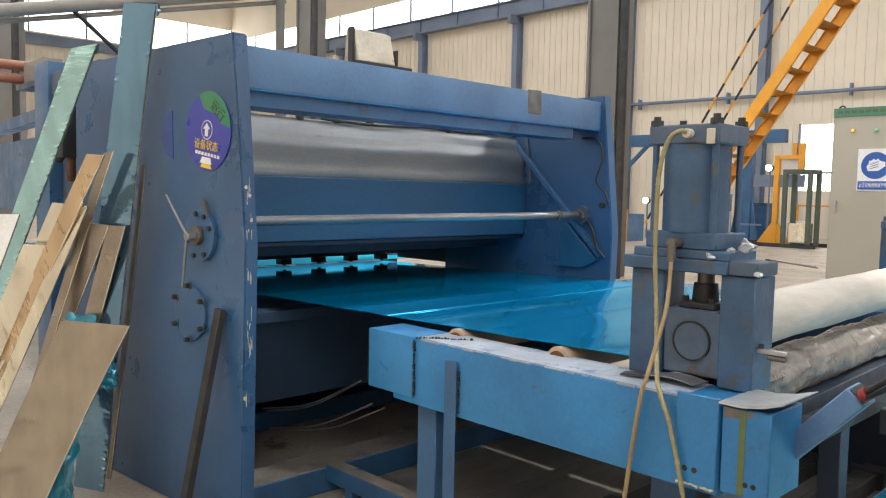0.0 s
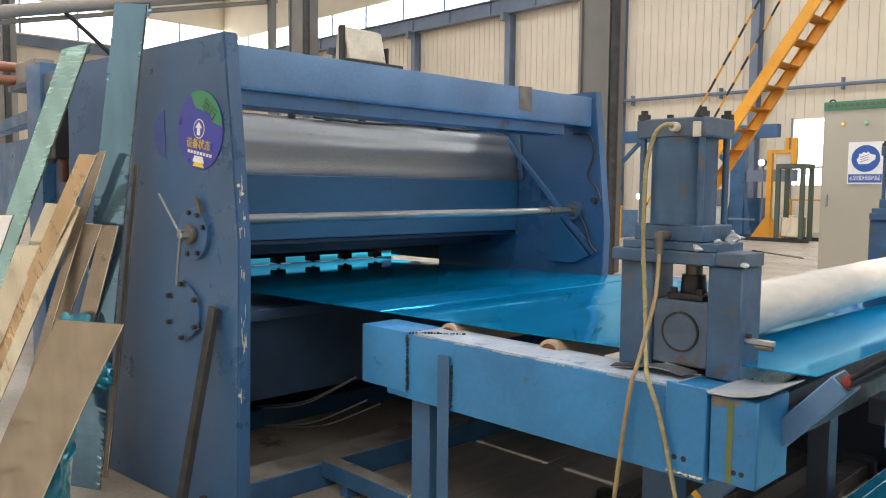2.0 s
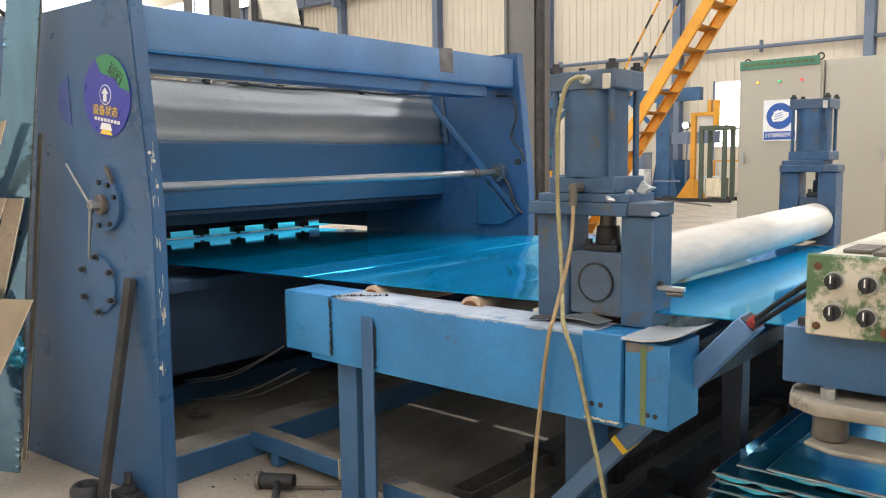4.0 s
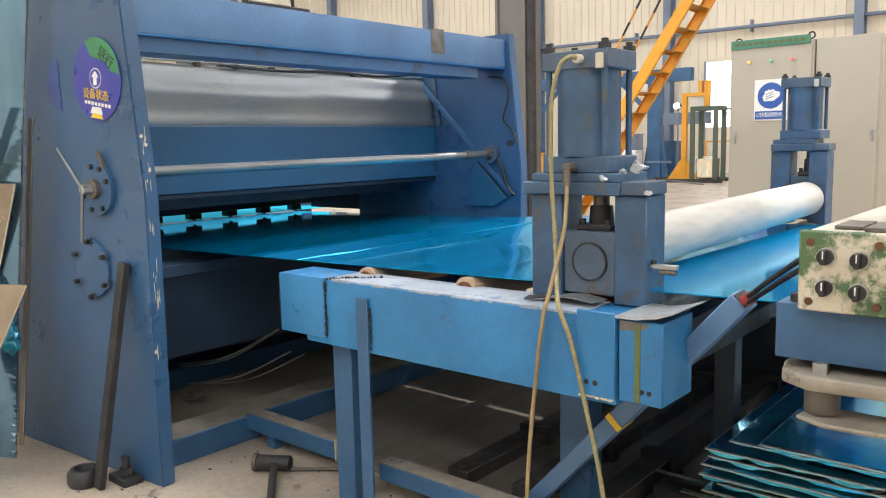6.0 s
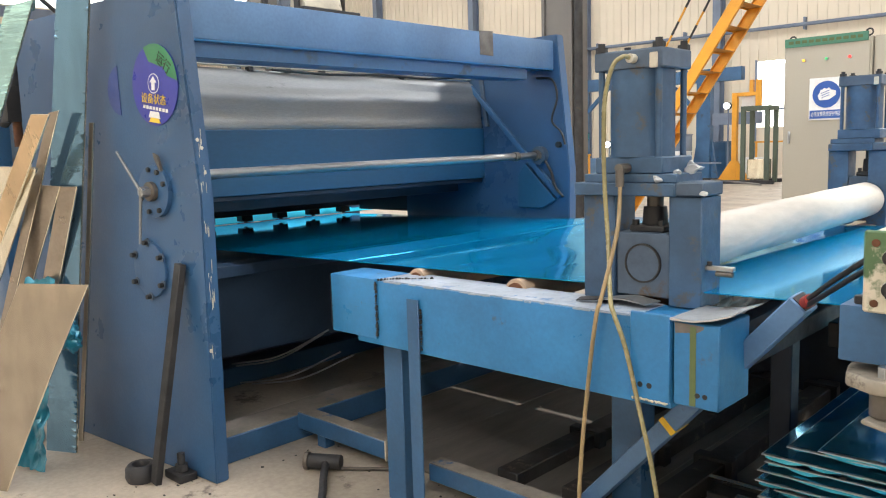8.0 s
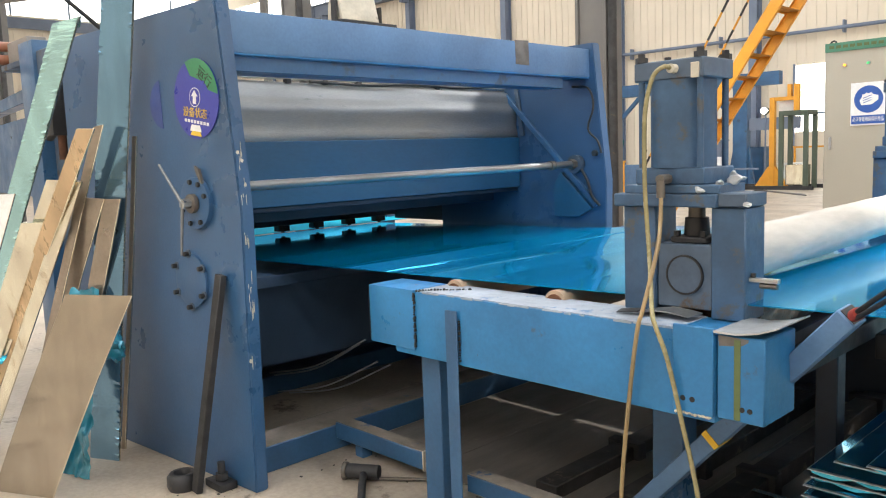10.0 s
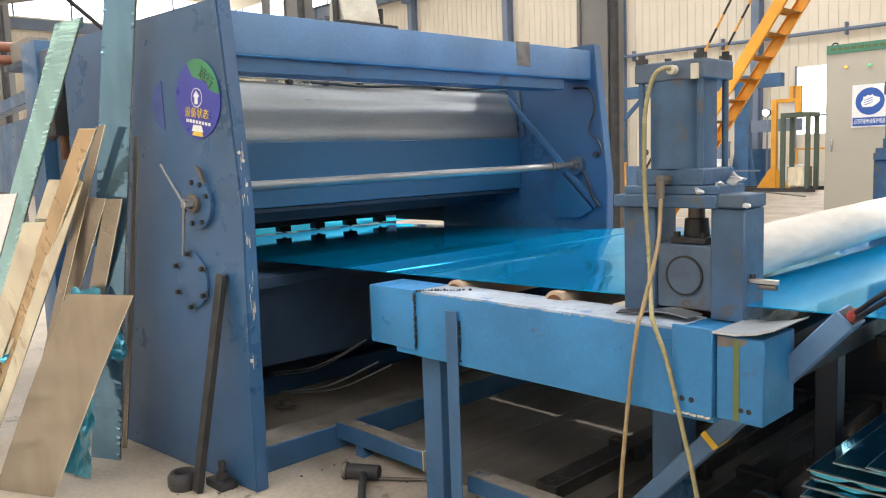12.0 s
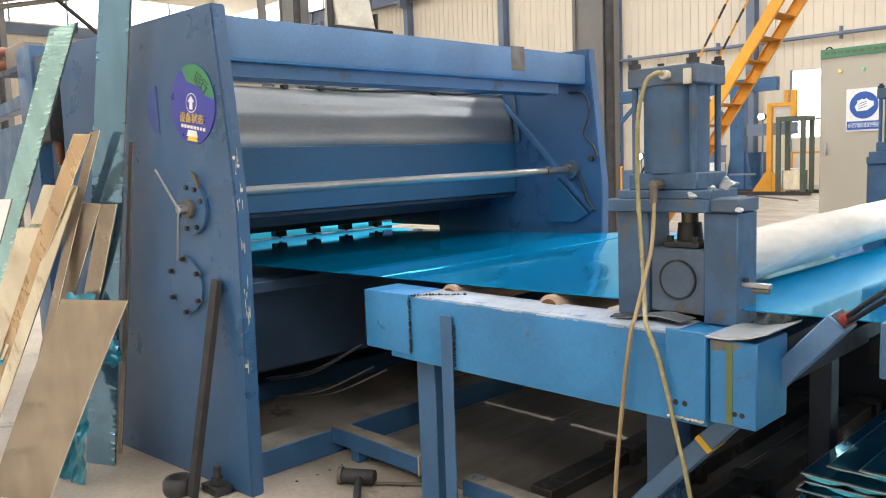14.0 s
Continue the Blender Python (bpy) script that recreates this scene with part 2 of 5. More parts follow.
OLIVE = flat("olive_paint_streak", (0.10, 0.135, 0.05))
RACK_GREEN = flat("dark_green_paint", (0.075, 0.10, 0.075))
SIGN_BLUE = flat("sign_blue", (0.03, 0.10, 0.38))
SIGN_GREEN = flat("strip_green", (0.07, 0.22, 0.15))
LAMP_RED, LAMP_GREEN, LAMP_AMBER = glow("red_lens", (1, 0.06, 0.05), 1.2), glow("green_lens", (0.1, 0.5, 0.2), 0.6), glow("amber_lens", (1, 0.45, 0.05), 1.0)
DAYLIGHT = glow("bright_daylight_pane", (1.0, 0.98, 0.93), 4.0)
WORK_LIGHT = glow("work_light_lens", (1, 0.98, 0.92), 14)


# ---- mesh helpers ----
def origin(ob):
    p = Vector(ob.location)
    while ob.parent:
        ob = ob.parent
        p += Vector(ob.location)
    return p


def link(name, bm, material, parent=None, smooth=True, angle=40):
    me = bpy.data.meshes.new(name)
    bmesh.ops.recalc_face_normals(bm, faces=bm.faces)
    if parent is not None:
        bmesh.ops.translate(bm, verts=bm.verts, vec=-origin(parent))
    if smooth:
        for f in bm.faces:
            f.smooth = True
        for e in bm.edges:
            e.smooth = len(e.link_faces) == 2 and e.calc_face_angle(0) < radians(angle)
    bm.to_mesh(me)
    bm.free()
    me.materials.append(material)
    ob = new(name, me)
    if parent is not None:
        ob.parent = parent
    return ob


def part(name, bm, material, parent, label=""):
    return tagged(link(name, bm, material, parent), label)


def root(name, at, label, category, group="", kind=""):
    ob = new(name)
    ob.location = at
    ob.empty_display_size = 0.1
    return tagged(ob, label, category, group, kind)


def thing(name, bm, material, label, category="", group="", kind=""):
    return tagged(link(name, bm, material), label, category, group, kind)


def box(x0, x1, y0, y1, z0, z1, bevel=0.004, bm=None):
    b = bmesh.new()
    bmesh.ops.create_cube(b, size=1, matrix=Matrix.Translation(((x0 + x1) / 2, (y0 + y1) / 2, (z0 + z1) / 2)) @ Matrix.Diagonal((x1 - x0, y1 - y0, z1 - z0, 1)))
    if bevel:
        bmesh.ops.bevel(b, geom=b.edges, offset=min(bevel, 0.3 * min(x1 - x0, y1 - y0, z1 - z0)), segments=1 if bevel < 0.006 else 2, affect="EDGES", profile=0.6)
    return join(bm, b)


def join(bm, b):
    if bm is None:
        return b
    me = bpy.data.meshes.new("join")
    b.to_mesh(me)
    b.free()
    bm.from_mesh(me)
    bpy.data.meshes.remove(me)
    return bm


def rod(p, q, r, segs=16, r2=None, bevel=0.0, bm=None):
    p, q = Vector(p), Vector(q)
    b = bmesh.new()
    m = Matrix.Translation((p + q) / 2) @ (q - p).to_track_quat("Z", "Y").to_matrix().to_4x4()
    bmesh.ops.create_cone(b, cap_ends=True, segments=segs, radius1=r, radius2=r if r2 is None else r2, depth=(q - p).length, matrix=m)
    if bevel:
        rims = [e for e in b.edges if len(e.link_faces) == 2 and any(len(f.verts) > 4 for f in e.link_faces)]
        bmesh.ops.bevel(b, geom=rims, offset=bevel, segments=2, affect="EDGES", profile=0.6)
    return join(bm, b)


def bar(p, q, w, h, bevel=0.003, up=(0, 0, 1), bm=None):
    """A rectangular bar from p to q, w wide and h high."""
    p, q = Vector(p), Vector(q)
    z = (q - p).normalized()
    x = z.cross(Vector(up)).normalized()
    y = x.cross(z)
    m = Matrix((x, y, z)).transposed().to_4x4()
    b = box(-w / 2, w / 2, -h / 2, h / 2, -(q - p).length / 2, (q - p).length / 2, bevel)
    bmesh.ops.transform(b, matrix=Matrix.Translation((p + q) / 2) @ m, verts=b.verts)
    return join(bm, b)


def prism(outline, axis, a, b, bevel=0.004, bm=None):
    """An outline of points in a plane, drawn out along an axis from a to b."""
    g = bmesh.new()
    place = {"y": lambda u, v: (u, a, v), "x": lambda u, v: (a, u, v), "z": lambda u, v: (u, v, a)}[axis]
    f = g.faces.new([g.verts.new(place(u, v)) for u, v in outline])
    d = {"x": (b - a, 0, 0), "y": (0, b - a, 0), "z": (0, 0, b - a)}[axis]
    r = bmesh.ops.extrude_face_region(g, geom=[f])
    bmesh.ops.translate(g, vec=d, verts=[v for v in r["geom"] if isinstance(v, bmesh.types.BMVert)])
    if bevel:
        bmesh.ops.bevel(g, geom=g.edges, offset=bevel, segments=1, affect="EDGES")
    return join(bm, g)


def tube(points, r, segs=10, bm=None):
    """A round hose along points, smoothed."""
    pts = [Vector(p) for p in points]
    fine = []
    ext = [pts[0] * 2 - pts[1], *pts, pts[-1] * 2 - pts[-2]]
    for i in range(1, len(ext) - 2):
        a, b, c, d = ext[i - 1 : i + 3]
        for k in range(6):
            t = k / 6
            fine.append(0.5 * (2 * b + (c - a) * t + (2 * a - 5 * b + 4 * c - d) * t * t + (3 * b - a - 3 * c + d) * t ** 3))
    fine.append(pts[-1])
    g = bmesh.new()
    rings, side = [], None
    for i, p in enumerate(fine):
        d = (fine[min(i + 1, len(fine) - 1)] - fine[max(i - 1, 0)]).normalized()
        side = (side - d * side.dot(d)).normalized() if side else d.orthogonal().normalized()
        up = d.cross(side)
        rings.append([g.verts.new(p + r * (math.cos(2 * math.pi * k / segs) * side + math.sin(2 * math.pi * k / segs) * up)) for k in range(segs)])
    for u, v in zip(rings, rings[1:]):
        for k in range(segs):
            g.faces.new((u[k], u[(k + 1) % segs], v[(k + 1) % segs], v[k]))
    g.faces.new(rings[0])
    g.faces.new(rings[-1][::-1])
    return join(bm, g)


def sheet_strip(corner, along, across, length, width, thick, bend=0.0, segs=8):
    """A strip of sheet metal with thickness, bowed a little along its length."""
    a, c = Vector(along).normalized(), Vector(across)
    c = c.normalized()
    n = a.cross(c).normalized()
    g = bmesh.new()
    rows = []
    for i in range(segs + 1):
        t = i / segs
        p = Vector(corner) + a * length * t + n * bend * math.sin(math.pi * t)
        rows.append([g.verts.new(p + c * s * width + n * k * thick) for s, k in ((0, 0), (1, 0), (1, 1), (0, 1))])
    for u, v in zip(rows, rows[1:]):
        for k in range(4):
            g.faces.new((u[k], u[(k + 1) % 4], v[(k + 1) % 4], v[k]))
    g.faces.new(rows[0][::-1])
    g.faces.new(rows[-1])
    return g


def text_part(body, size, material, parent, m, name="lettering", label="", depth=0.0006):
    """Lettering in the built-in font as a thin mesh, centred at the pose m."""
    c = bpy.data.curves.new(name, "FONT")
    c.body, c.size, c.extrude, c.align_x, c.align_y = body, size, depth, "CENTER", "CENTER"
    c.resolution_u = 2
    tmp = new(name, c)
    bpy.context.view_layer.update()
    me = bpy.data.meshes.new_from_object(tmp.evaluated_get(bpy.context.evaluated_depsgraph_get()))
    bpy.data.objects.remove(tmp)
    g = bmesh.new()
    g.from_mesh(me)
    bpy.data.meshes.remove(me)
    bmesh.ops.transform(g, matrix=m, verts=g.verts)
    ob = link(name, g, material, parent, smooth=False)
    return tagged(ob, label)


def face_frame(at, ex, normal, turn=0.0):
    """A matrix whose x runs along ex and whose z is the outward normal, turned in its plane."""
    z = Vector(normal).normalized()
    x = Vector(ex)
    x = (x - z * x.dot(z)).normalized()
    m = Matrix((x, z.cross(x), z)).transposed().to_4x4()
    return Matrix.Translation(at) @ m @ Matrix.Rotation(radians(turn), 4, "Z")


def outline_plate(points, thick, m):
    """A thin plate with the given outline in the plane of m."""
    g = prism(points, "z", 0, thick, 0)
    bmesh.ops.transform(g, matrix=m, verts=g.verts)
    return g


def disc_points(r, n=40, a0=0.0, a1=360.0, cx=0.0, cy=0.0):
    return [(cx + r * math.cos(radians(a0 + (a1 - a0) * i / n)), cy + r * math.sin(radians(a0 + (a1 - a0) * i / n))) for i in range(n + (a1 - a0 < 360))]


def local_rod(m, p, q, r, segs=14, r2=None, bevel=0.0, bm=None):
    g = rod(p, q, r, segs, r2, bevel)
    bmesh.ops.transform(g, matrix=m, verts=g.verts)
    return join(bm, g)


def crumple(g, amount, scale, seed=0.0):
    for v in g.verts:
        v.co += noise.noise_vector(v.co * scale + Vector((seed, 0, 0))) * amount
    return g


# ---- the hall ----
WIN0, WIN1, WIN_NORTH = 11.5, 13.7, 12.85


def hall_wall(name, along, at, a, b, sign, holes=(), top=WIN1):
    """A clad wall with ribs on its inner side; holes are door openings (from, to, top)."""
    out = bmesh.new()

    def slab(u0, u1, z0, z1, d0, d1):
        lo, hi = sorted((at + d0 * sign, at + d1 * sign))
        if along == "x":
            box(u0, u1, lo, hi, z0, z1, 0, out)
        else:
            box(lo, hi, u0, u1, z0, z1, 0, out)

    cuts = [a] + [v for h in holes for v in h[:2]] + [b]
    for u0, u1 in zip(cuts[::2], cuts[1::2]):
        slab(u0, u1, 0, WIN0, 0, 0.25)
    for u0, u1, lintel in holes:
        slab(u0, u1, lintel, WIN0, 0, 0.25)
    slab(a, b, top, HALL_Z + 0.6, 0, 0.25)
    n = int((b - a) / 0.36)
    for i in range(n):
        u = a + (i + 0.5) * (b - a) / n
        low = max([h[2] for h in holes if h[0] - 0.06 < u < h[1] + 0.06], default=0.02)
        slab(u - 0.05, u + 0.05, low, WIN0 - 1.0, -0.04, 0)
    return tagged(link(name, out, WALL, smooth=False), "cream ribbed metal cladding wall of a workshop hall", "wall", kind="structure")


def build_hall():
    x0, x1, y0, y1, zt = HALL_X0, HALL_X1, HALL_Y0, HALL_Y1, HALL_Z
    tagged(link("floor", box(x0 - 1, x1 + 1, y0 - 1, y1 + 1, -0.3, 0, 0), CONCRETE, smooth=False), "dusty worn tan concrete workshop floor", "floor", kind="structure")
    hall_wall("wall_north", "x", y1, x0, x1, 1, ((-9.9, -8.5, 4.4),), WIN_NORTH)
    hall_wall("wall_south", "x", y0, x0, x1, -1)
    hall_wall("wall_west", "y", x0, y0, y1, -1)
    hall_wall("wall_east", "y", x1, y0, y1, 1)
    roof = bmesh.new()
    edges = [y0 - 0.3] + [v for c, w in SKYLIGHTS for v in (c - w / 2, c + w / 2)] + [y1 + 0.3]
    for a, b in zip(edges[::2], edges[1::2]):
        box(x0 - 0.3, x1 + 0.3, a, b, zt, zt + 0.2, 0, roof)
    for c, w in SKYLIGHTS:
        box(x0 - 0.3, -32, c - w / 2, c + w / 2, zt, zt + 0.2, 0, roof)
        box(24, x1 + 0.3, c - w / 2, c + w / 2, zt, zt + 0.2, 0, roof)
    tagged(link("ceiling", roof, ROOF, smooth=False), "grey sheet metal roof with long skylight openings", "ceiling", kind="structure")
    n = 0
    for along, at, a, b in (("x", y1 + 0.1, x0, x1), ("x", y0 - 0.1, x0, x1), ("y", x0 - 0.1, y0, y1), ("y", x1 + 0.1, y0, y1)):
        n += 1
        top = WIN_NORTH if n == 1 else WIN1
        win = root(f"window_{n}", ((a + b) / 2, at, WIN0) if along == "x" else (at, (a + b) / 2, WIN0), "long high band of bright overexposed windows", "window", kind="structure")
        steps = int((b - a) / 3.5)
        for i in range(steps):
            u0, u1 = a + (b - a) * i / steps + 0.06, a + (b - a) * (i + 1) / steps - 0.06
            g = box(u0, u1, at - 0.01, at + 0.01, WIN0, top, 0) if along == "x" else box(at - 0.01, at + 0.01, u0, u1, WIN0, top, 0)
            part("pane", g, DAYLIGHT, win)
            g = box(u1, u1 + 0.12, at - 0.08, at + 0.08, WIN0, top, 0) if along == "x" else box(at - 0.08, at + 0.08, u1, u1 + 0.12, WIN0, top, 0)
            part("mullion", g, PURLIN, win)
    # bright doorway in the north wall
    d = root("door_1", (-9.2, y1 + 0.2, 0), "tall bright open doorway in the cladding wall", "door", kind="structure")
    part("low_panel", box(-9.9, -8.5, y1 + 0.1, y1 + 0.16, 0, 1.85, 0), WALL, d, "cream lower panel of the doorway")
    part("daylight", box(-9.9, -8.5, y1 + 0.26, y1 + 0.28, 0, 4.4, 0), DAYLIGHT, d)
    for u in (-9.9, -8.58):
        part("door_frame", box(u, u + 0.08, y1 - 0.06, y1 - 0.002, 0, 4.45, 0), PURLIN, d)
    part("transom", box(-9.82, -8.58, y1 + 0.1, y1 + 0.14, 2.5, 2.58, 0), PURLIN, d)


def build_wall_steel():
    """Crane girder, wall posts, pipe and the big columns."""
    y1 = HALL_Y1
    g = root("crane_girder", (-12, y1 - 0.5, 10.6), "grey-blue steel crane girder along the wall", "girder", kind="structure")
    part("web", box(HALL_X0, HALL_X1, y1 - 0.5, y1 - 0.42, 10.6, 11.3, 0), PURLIN, g)
    for z in (10.55, 11.3):
        part("flange", box(HALL_X0, HALL_X1, y1 - 0.68, y1 - 0.24, z, z + 0.06, 0), PURLIN, g)
    for i in range(28):
        x = HALL_X0 + 1.5 + 3 * i
        part("stiffener", box(x, x + 0.04, y1 - 0.6, y1 - 0.5, 10.61, 11.3, 0), PURLIN, g)
    w = root("crane_girder", (HALL_X0 + 0.5, 8, 10.6), "grey-blue steel crane girder along the wall", "girder", kind="structure")
    part("web", box(HALL_X0 + 0.42, HALL_X0 + 0.5, -14, y1 - 0.7, 10.6, 11.3, 0), PURLIN, w)
    post = root("wall_post", (-17.6, y1 - 0.3, 0), "slim blue-grey steel post against the cladding wall", "post", group="wall posts")
    part("web", box(-17.64, -17.56, y1 - 0.5, y1 - 0.08, 0, 10.55, 0), PURLIN, post)
    for y in (y1 - 0.53, y1 - 0.09):
        part("flange", box(-17.76, -17.44, y, y + 0.03, 0, 10.55, 0), PURLIN, post)
    part("bracket", box(-17.72, -17.48, y1 - 1.0, y1 - 0.53, 10.15, 10.55, 0), PURLIN, post)
    for x in (-46.3, -39.1, -31.5, -24.3, -11.3, -4.2, 3.0, 10.0):
        copy_thing(post, pose(x, y1 - 0.3, 0))
    pipe = root("wall_pipe", (-10, y1 - 0.25, 5.6), "long thin grey-blue pipe along the wall", "pipe")
    part("pipe", rod((-18, y1 - 0.25, 5.65), (8, y1 - 0.25, 5.5), 0.07, 10), PURLIN, pipe)
    for x in (-17, -12.8, -8, -3, 2):
        part("bracket", box(x - 0.03, x + 0.03, y1 - 0.3, y1 - 0.04, 5.4, 5.85, 0), PURLIN, pipe)
    col = root("hall_column", (-5.25, 10.6, 0), "thick dark grey steel hall column", "column", group="hall columns")
    for dx in (-0.33, 0.27):
        part("flange", box(-5.25 + dx, -5.25 + dx + 0.06, 10.35, 10.85, 0, 15.9, 0.005), COLUMN, col)
    part("web", box(-5.52, -4.98, 10.4, 10.46, 0, 15.9, 0.003), COLUMN, col)
    part("conduit", rod((-4.83, 10.42, 0), (-4.83, 10.42, 15.9), 0.08, 12), DARK, col)
    copy_thing(col, pose(-15.0, 10.6, 0))
    col.location.x = -5.52
    copy_thing(col, pose(-22.0, 5.2, 0, 0, 0, 30))
    rail = root("overhead_pipe", (-5, 1, 2.9), "dark pipe run above the machine line", "pipe")
    part("pipe", rod((-5.0, -0.6, 2.78), (-5.0, 3.4, 3.75), 0.06, 14), PIPE_GREY, rail)
    part("pipe", rod((-5.05, -0.6, 2.70), (-5.05, 3.4, 3.64), 0.025, 10), PIPE_GREY, rail)
    part("support", rod((-5.0, 3.3, 0.0), (-5.0, 3.3, 3.73), 0.05, 12), COLUMN, rail)
    part("brace", rod((-5.0, 1.0, 3.15), (-5.0, 1.75, 2.55), 0.022, 10), DARK, rail)


build_hall()
build_wall_steel()


# ---- the levelling machine ----
SLANT = 0.085  # the outer faces of the side plates run slightly askew
PLATE_X = Vector((1, SLANT, 0)).normalized()
PLATE_N = Vector((SLANT, -1, 0)).normalized()


def on_plate(x, z, off=0.0):
    """A point on the outer face of the near side plate, off metres proud of it."""
    return Vector((x, -0.065 + SLANT * x, z)) + PLATE_N * off


def plate_frame(x, z, off=0.0, turn=0.0):
    return face_frame(on_plate(x, z, off), PLATE_X, PLATE_N, turn)


def side_plate(y_in, y_out, parent, label):
    outline = [(-1.5, 0), (0.02, 0), (0.045, 1.25), (-0.05, 2.13), (-1.5, 2.12)]
    g = prism(outline, "y", y_in, y_out, 0)
    if y_out < y_in:
        for v in g.verts:
            if v.co.y < y_in - 0.01:
                v.co.y = y_out + SLANT * v.co.x
    bmesh.ops.bevel(g, geom=g.edges, offset=0.006, segments=2, affect="EDGES")
    return part("side_plate", g, BLUE_PLATE, parent, label)


def build_status_sign(plate):
    m = plate_frame(-0.225, 1.725, 0.001)
    sign = part("status_sign", outline_plate(disc_points(0.172, 56), 0.004, m), STICK_BLUE, plate, "round blue and green status sticker")
    up = m @ Matrix.Translation((0, 0, 0.005))
    wedge = disc_points(0.171, 26, 2, 112)
    part("green_sector", outline_plate(wedge + [(-0.03, 0.10), (0.045, 0.075), (0.075, 0.07), (0.10, 0.03)], 0.001, up), STICK_GREEN, sign)
    text_part("运行", 0.058, flat_black(), sign, up @ pose(0.078, 0.082, 0.002, 0, 0, -38), label="dark characters on the green sector")
    ring = [*disc_points(0.042, 32)]
    part("arrow_ring", outline_plate(ring, 0.0008, up @ pose(-0.005, 0.006, 0)), STICK_WHITE, sign)
    part("arrow_field", outline_plate(disc_points(0.038, 32), 0.001, up @ pose(-0.005, 0.006, 0.0006)), STICK_BLUE, sign)
    arrow = [(-0.012, -0.028), (0.012, -0.028), (0.012, 0.004), (0.026, 0.004), (0, 0.03), (-0.026, 0.004), (-0.012, 0.004)]
    part("arrow", outline_plate(arrow, 0.001, up @ pose(-0.005, 0.006, 0.0018, 0, 0, -6)), STICK_WHITE, sign)
    text_part("设备状态", 0.047, STICK_YELLOW, sign, up @ pose(-0.012, -0.062, 0.001, 0, 0, -8), label="yellow characters")
    for i in range(8):
        x = -0.095 + 0.024 * i
        part("small_print", outline_plate([(0, 0), (0.017, 0), (0.017, 0.014), (0, 0.014)], 0.001, up @ pose(x, -0.092 - 0.004 * i, 0.001, 0, 0, -8)), STICK_WHITE, sign)
    part("mark", outline_plate([(-0.045, -0.012), (0.045, -0.012), (0.032, 0.016), (-0.032, 0.016)], 0.001, up @ pose(-0.012, -0.128, 0.001, 0, 0, -8)), STICK_WHITE, sign)
    part("mark", outline_plate([(-0.045, -0.008), (0.045, -0.008), (0.03, 0.012), (-0.03, 0.012)], 0.001, up @ pose(-0.012, -0.151, 0.001, 0, 0, -8)), STICK_YELLOW, sign)
    part("old_sticker", outline_plate(disc_points(0.11, 40, 100, 265), 0.002, plate_frame(-0.50, 1.72, 0.001)), FADED, plate, "faded blue remnant of a sticker")


BLACK_INK = []


def flat_black():
    if not BLACK_INK:
        BLACK_INK.append(flat("black_ink", (0.02, 0.03, 0.02), 0.4))
    return BLACK_INK[0]


def build_plate_fittings(plate):
    """Adjuster with its two-armed lever, the bolted cover ring, anchors and paint chips."""
    m = plate_frame(-0.27, 1.272)
    hub = part("adjuster_flange", local_rod(m, (0, 0, -0.01), (0, 0, 0.022), 0.115, 40, None, 0.004), BLUE_PLATE, plate, "round flange of the roll adjuster")
    for a in (60, 100, 200, 250, 300, 20):
        x, y = 0.095 * math.cos(radians(a)), 0.095 * math.sin(radians(a))
        part("bolt", local_rod(m, (x, y, 0.02), (x, y, 0.034), 0.011, 6), DARK, hub)
    part("spindle", local_rod(m, (0, 0, 0.02), (0, 0, 0.085), 0.023, 6, None, 0.004), STEEL, hub, "bright steel spindle nut")
    part("spindle_collar", local_rod(m, (0, 0, 0.022), (0, 0, 0.045), 0.043, 28, None, 0.005), CAST, hub)
    for p, q in (((0, 0, 0.08), (-0.135, 0.175, 0.1)), ((0, 0, 0.08), (-0.02, -0.225, 0.09))):
        g = local_rod(m, p, q, 0.0075, 12, 0.0055)
        part("lever_arm", g, ROD_STEEL, hub, "worn steel lever arm")
    part("pointer", outline_plate([(0.06, 0.09), (0.075, 0.085), (0.05, 0.15), (0.02, 0.165), (0.03, 0.14)], 0.012, m @ pose(0, 0, 0.012)), CAST, hub)
    m = plate_frame(-0.36, 0.92)
    ring = part("cover_ring", local_rod(m, (0, 0, -0.01), (0, 0, 0.014), 0.125, 44, None, 0.004), BLUE_PLATE, plate, "blue round cover with six bolts")
    for k in range(6):
        a = radians(30 + 60 * k)
        x, y = 0.122 * math.cos(a), 0.122 * math.sin(a)
        bolt = part("bolt", local_rod(m, (x, y, 0.012), (x, y, 0.038), 0.011, 12, None, 0.002), DARK, ring)
        part("washer", local_rod(m, (x, y, 0.012), (x, y, 0.018), 0.019, 16), BLUE_GREY, bolt)
    chips = random.Random(4)
    for k in range(44):
        z = chips.choice((1.47, 1.45, 1.43, 1.36, 1.3, 1.12, 1.12, 0.93, 0.9, 0.86, 0.82, 0.8, 0.6)) + chips.uniform(-0.03, 0.03)
        x = 0.042 if z < 1.25 else 0.045 - 0.108 * (z - 1.25)
        y = -0.036 + 0.022 * noise.noise(Vector((z * 9, 3, 0))) + chips.uniform(-0.012, 0.012)
        h, w = chips.uniform(0.006, 0.045), chips.uniform(0.0006, 0.0021)
        if k % 11 == 0:
            h, w = 0.014, 0.011
        pts = [(y + w * math.cos(a) * chips.uniform(0.5, 1), z + h * math.sin(a) * chips.uniform(0.4, 1)) for a in (0, 1, 2.1, 3.1, 4.2, 5.2)]
        x0 = 0.02 + 0.025 * min(z, 1.25) / 1.25 if z < 1.25 else x
        part("paint_chip", prism(pts, "x", x0 - 0.003, x0 + 0.0015, 0), CHIP, plate)


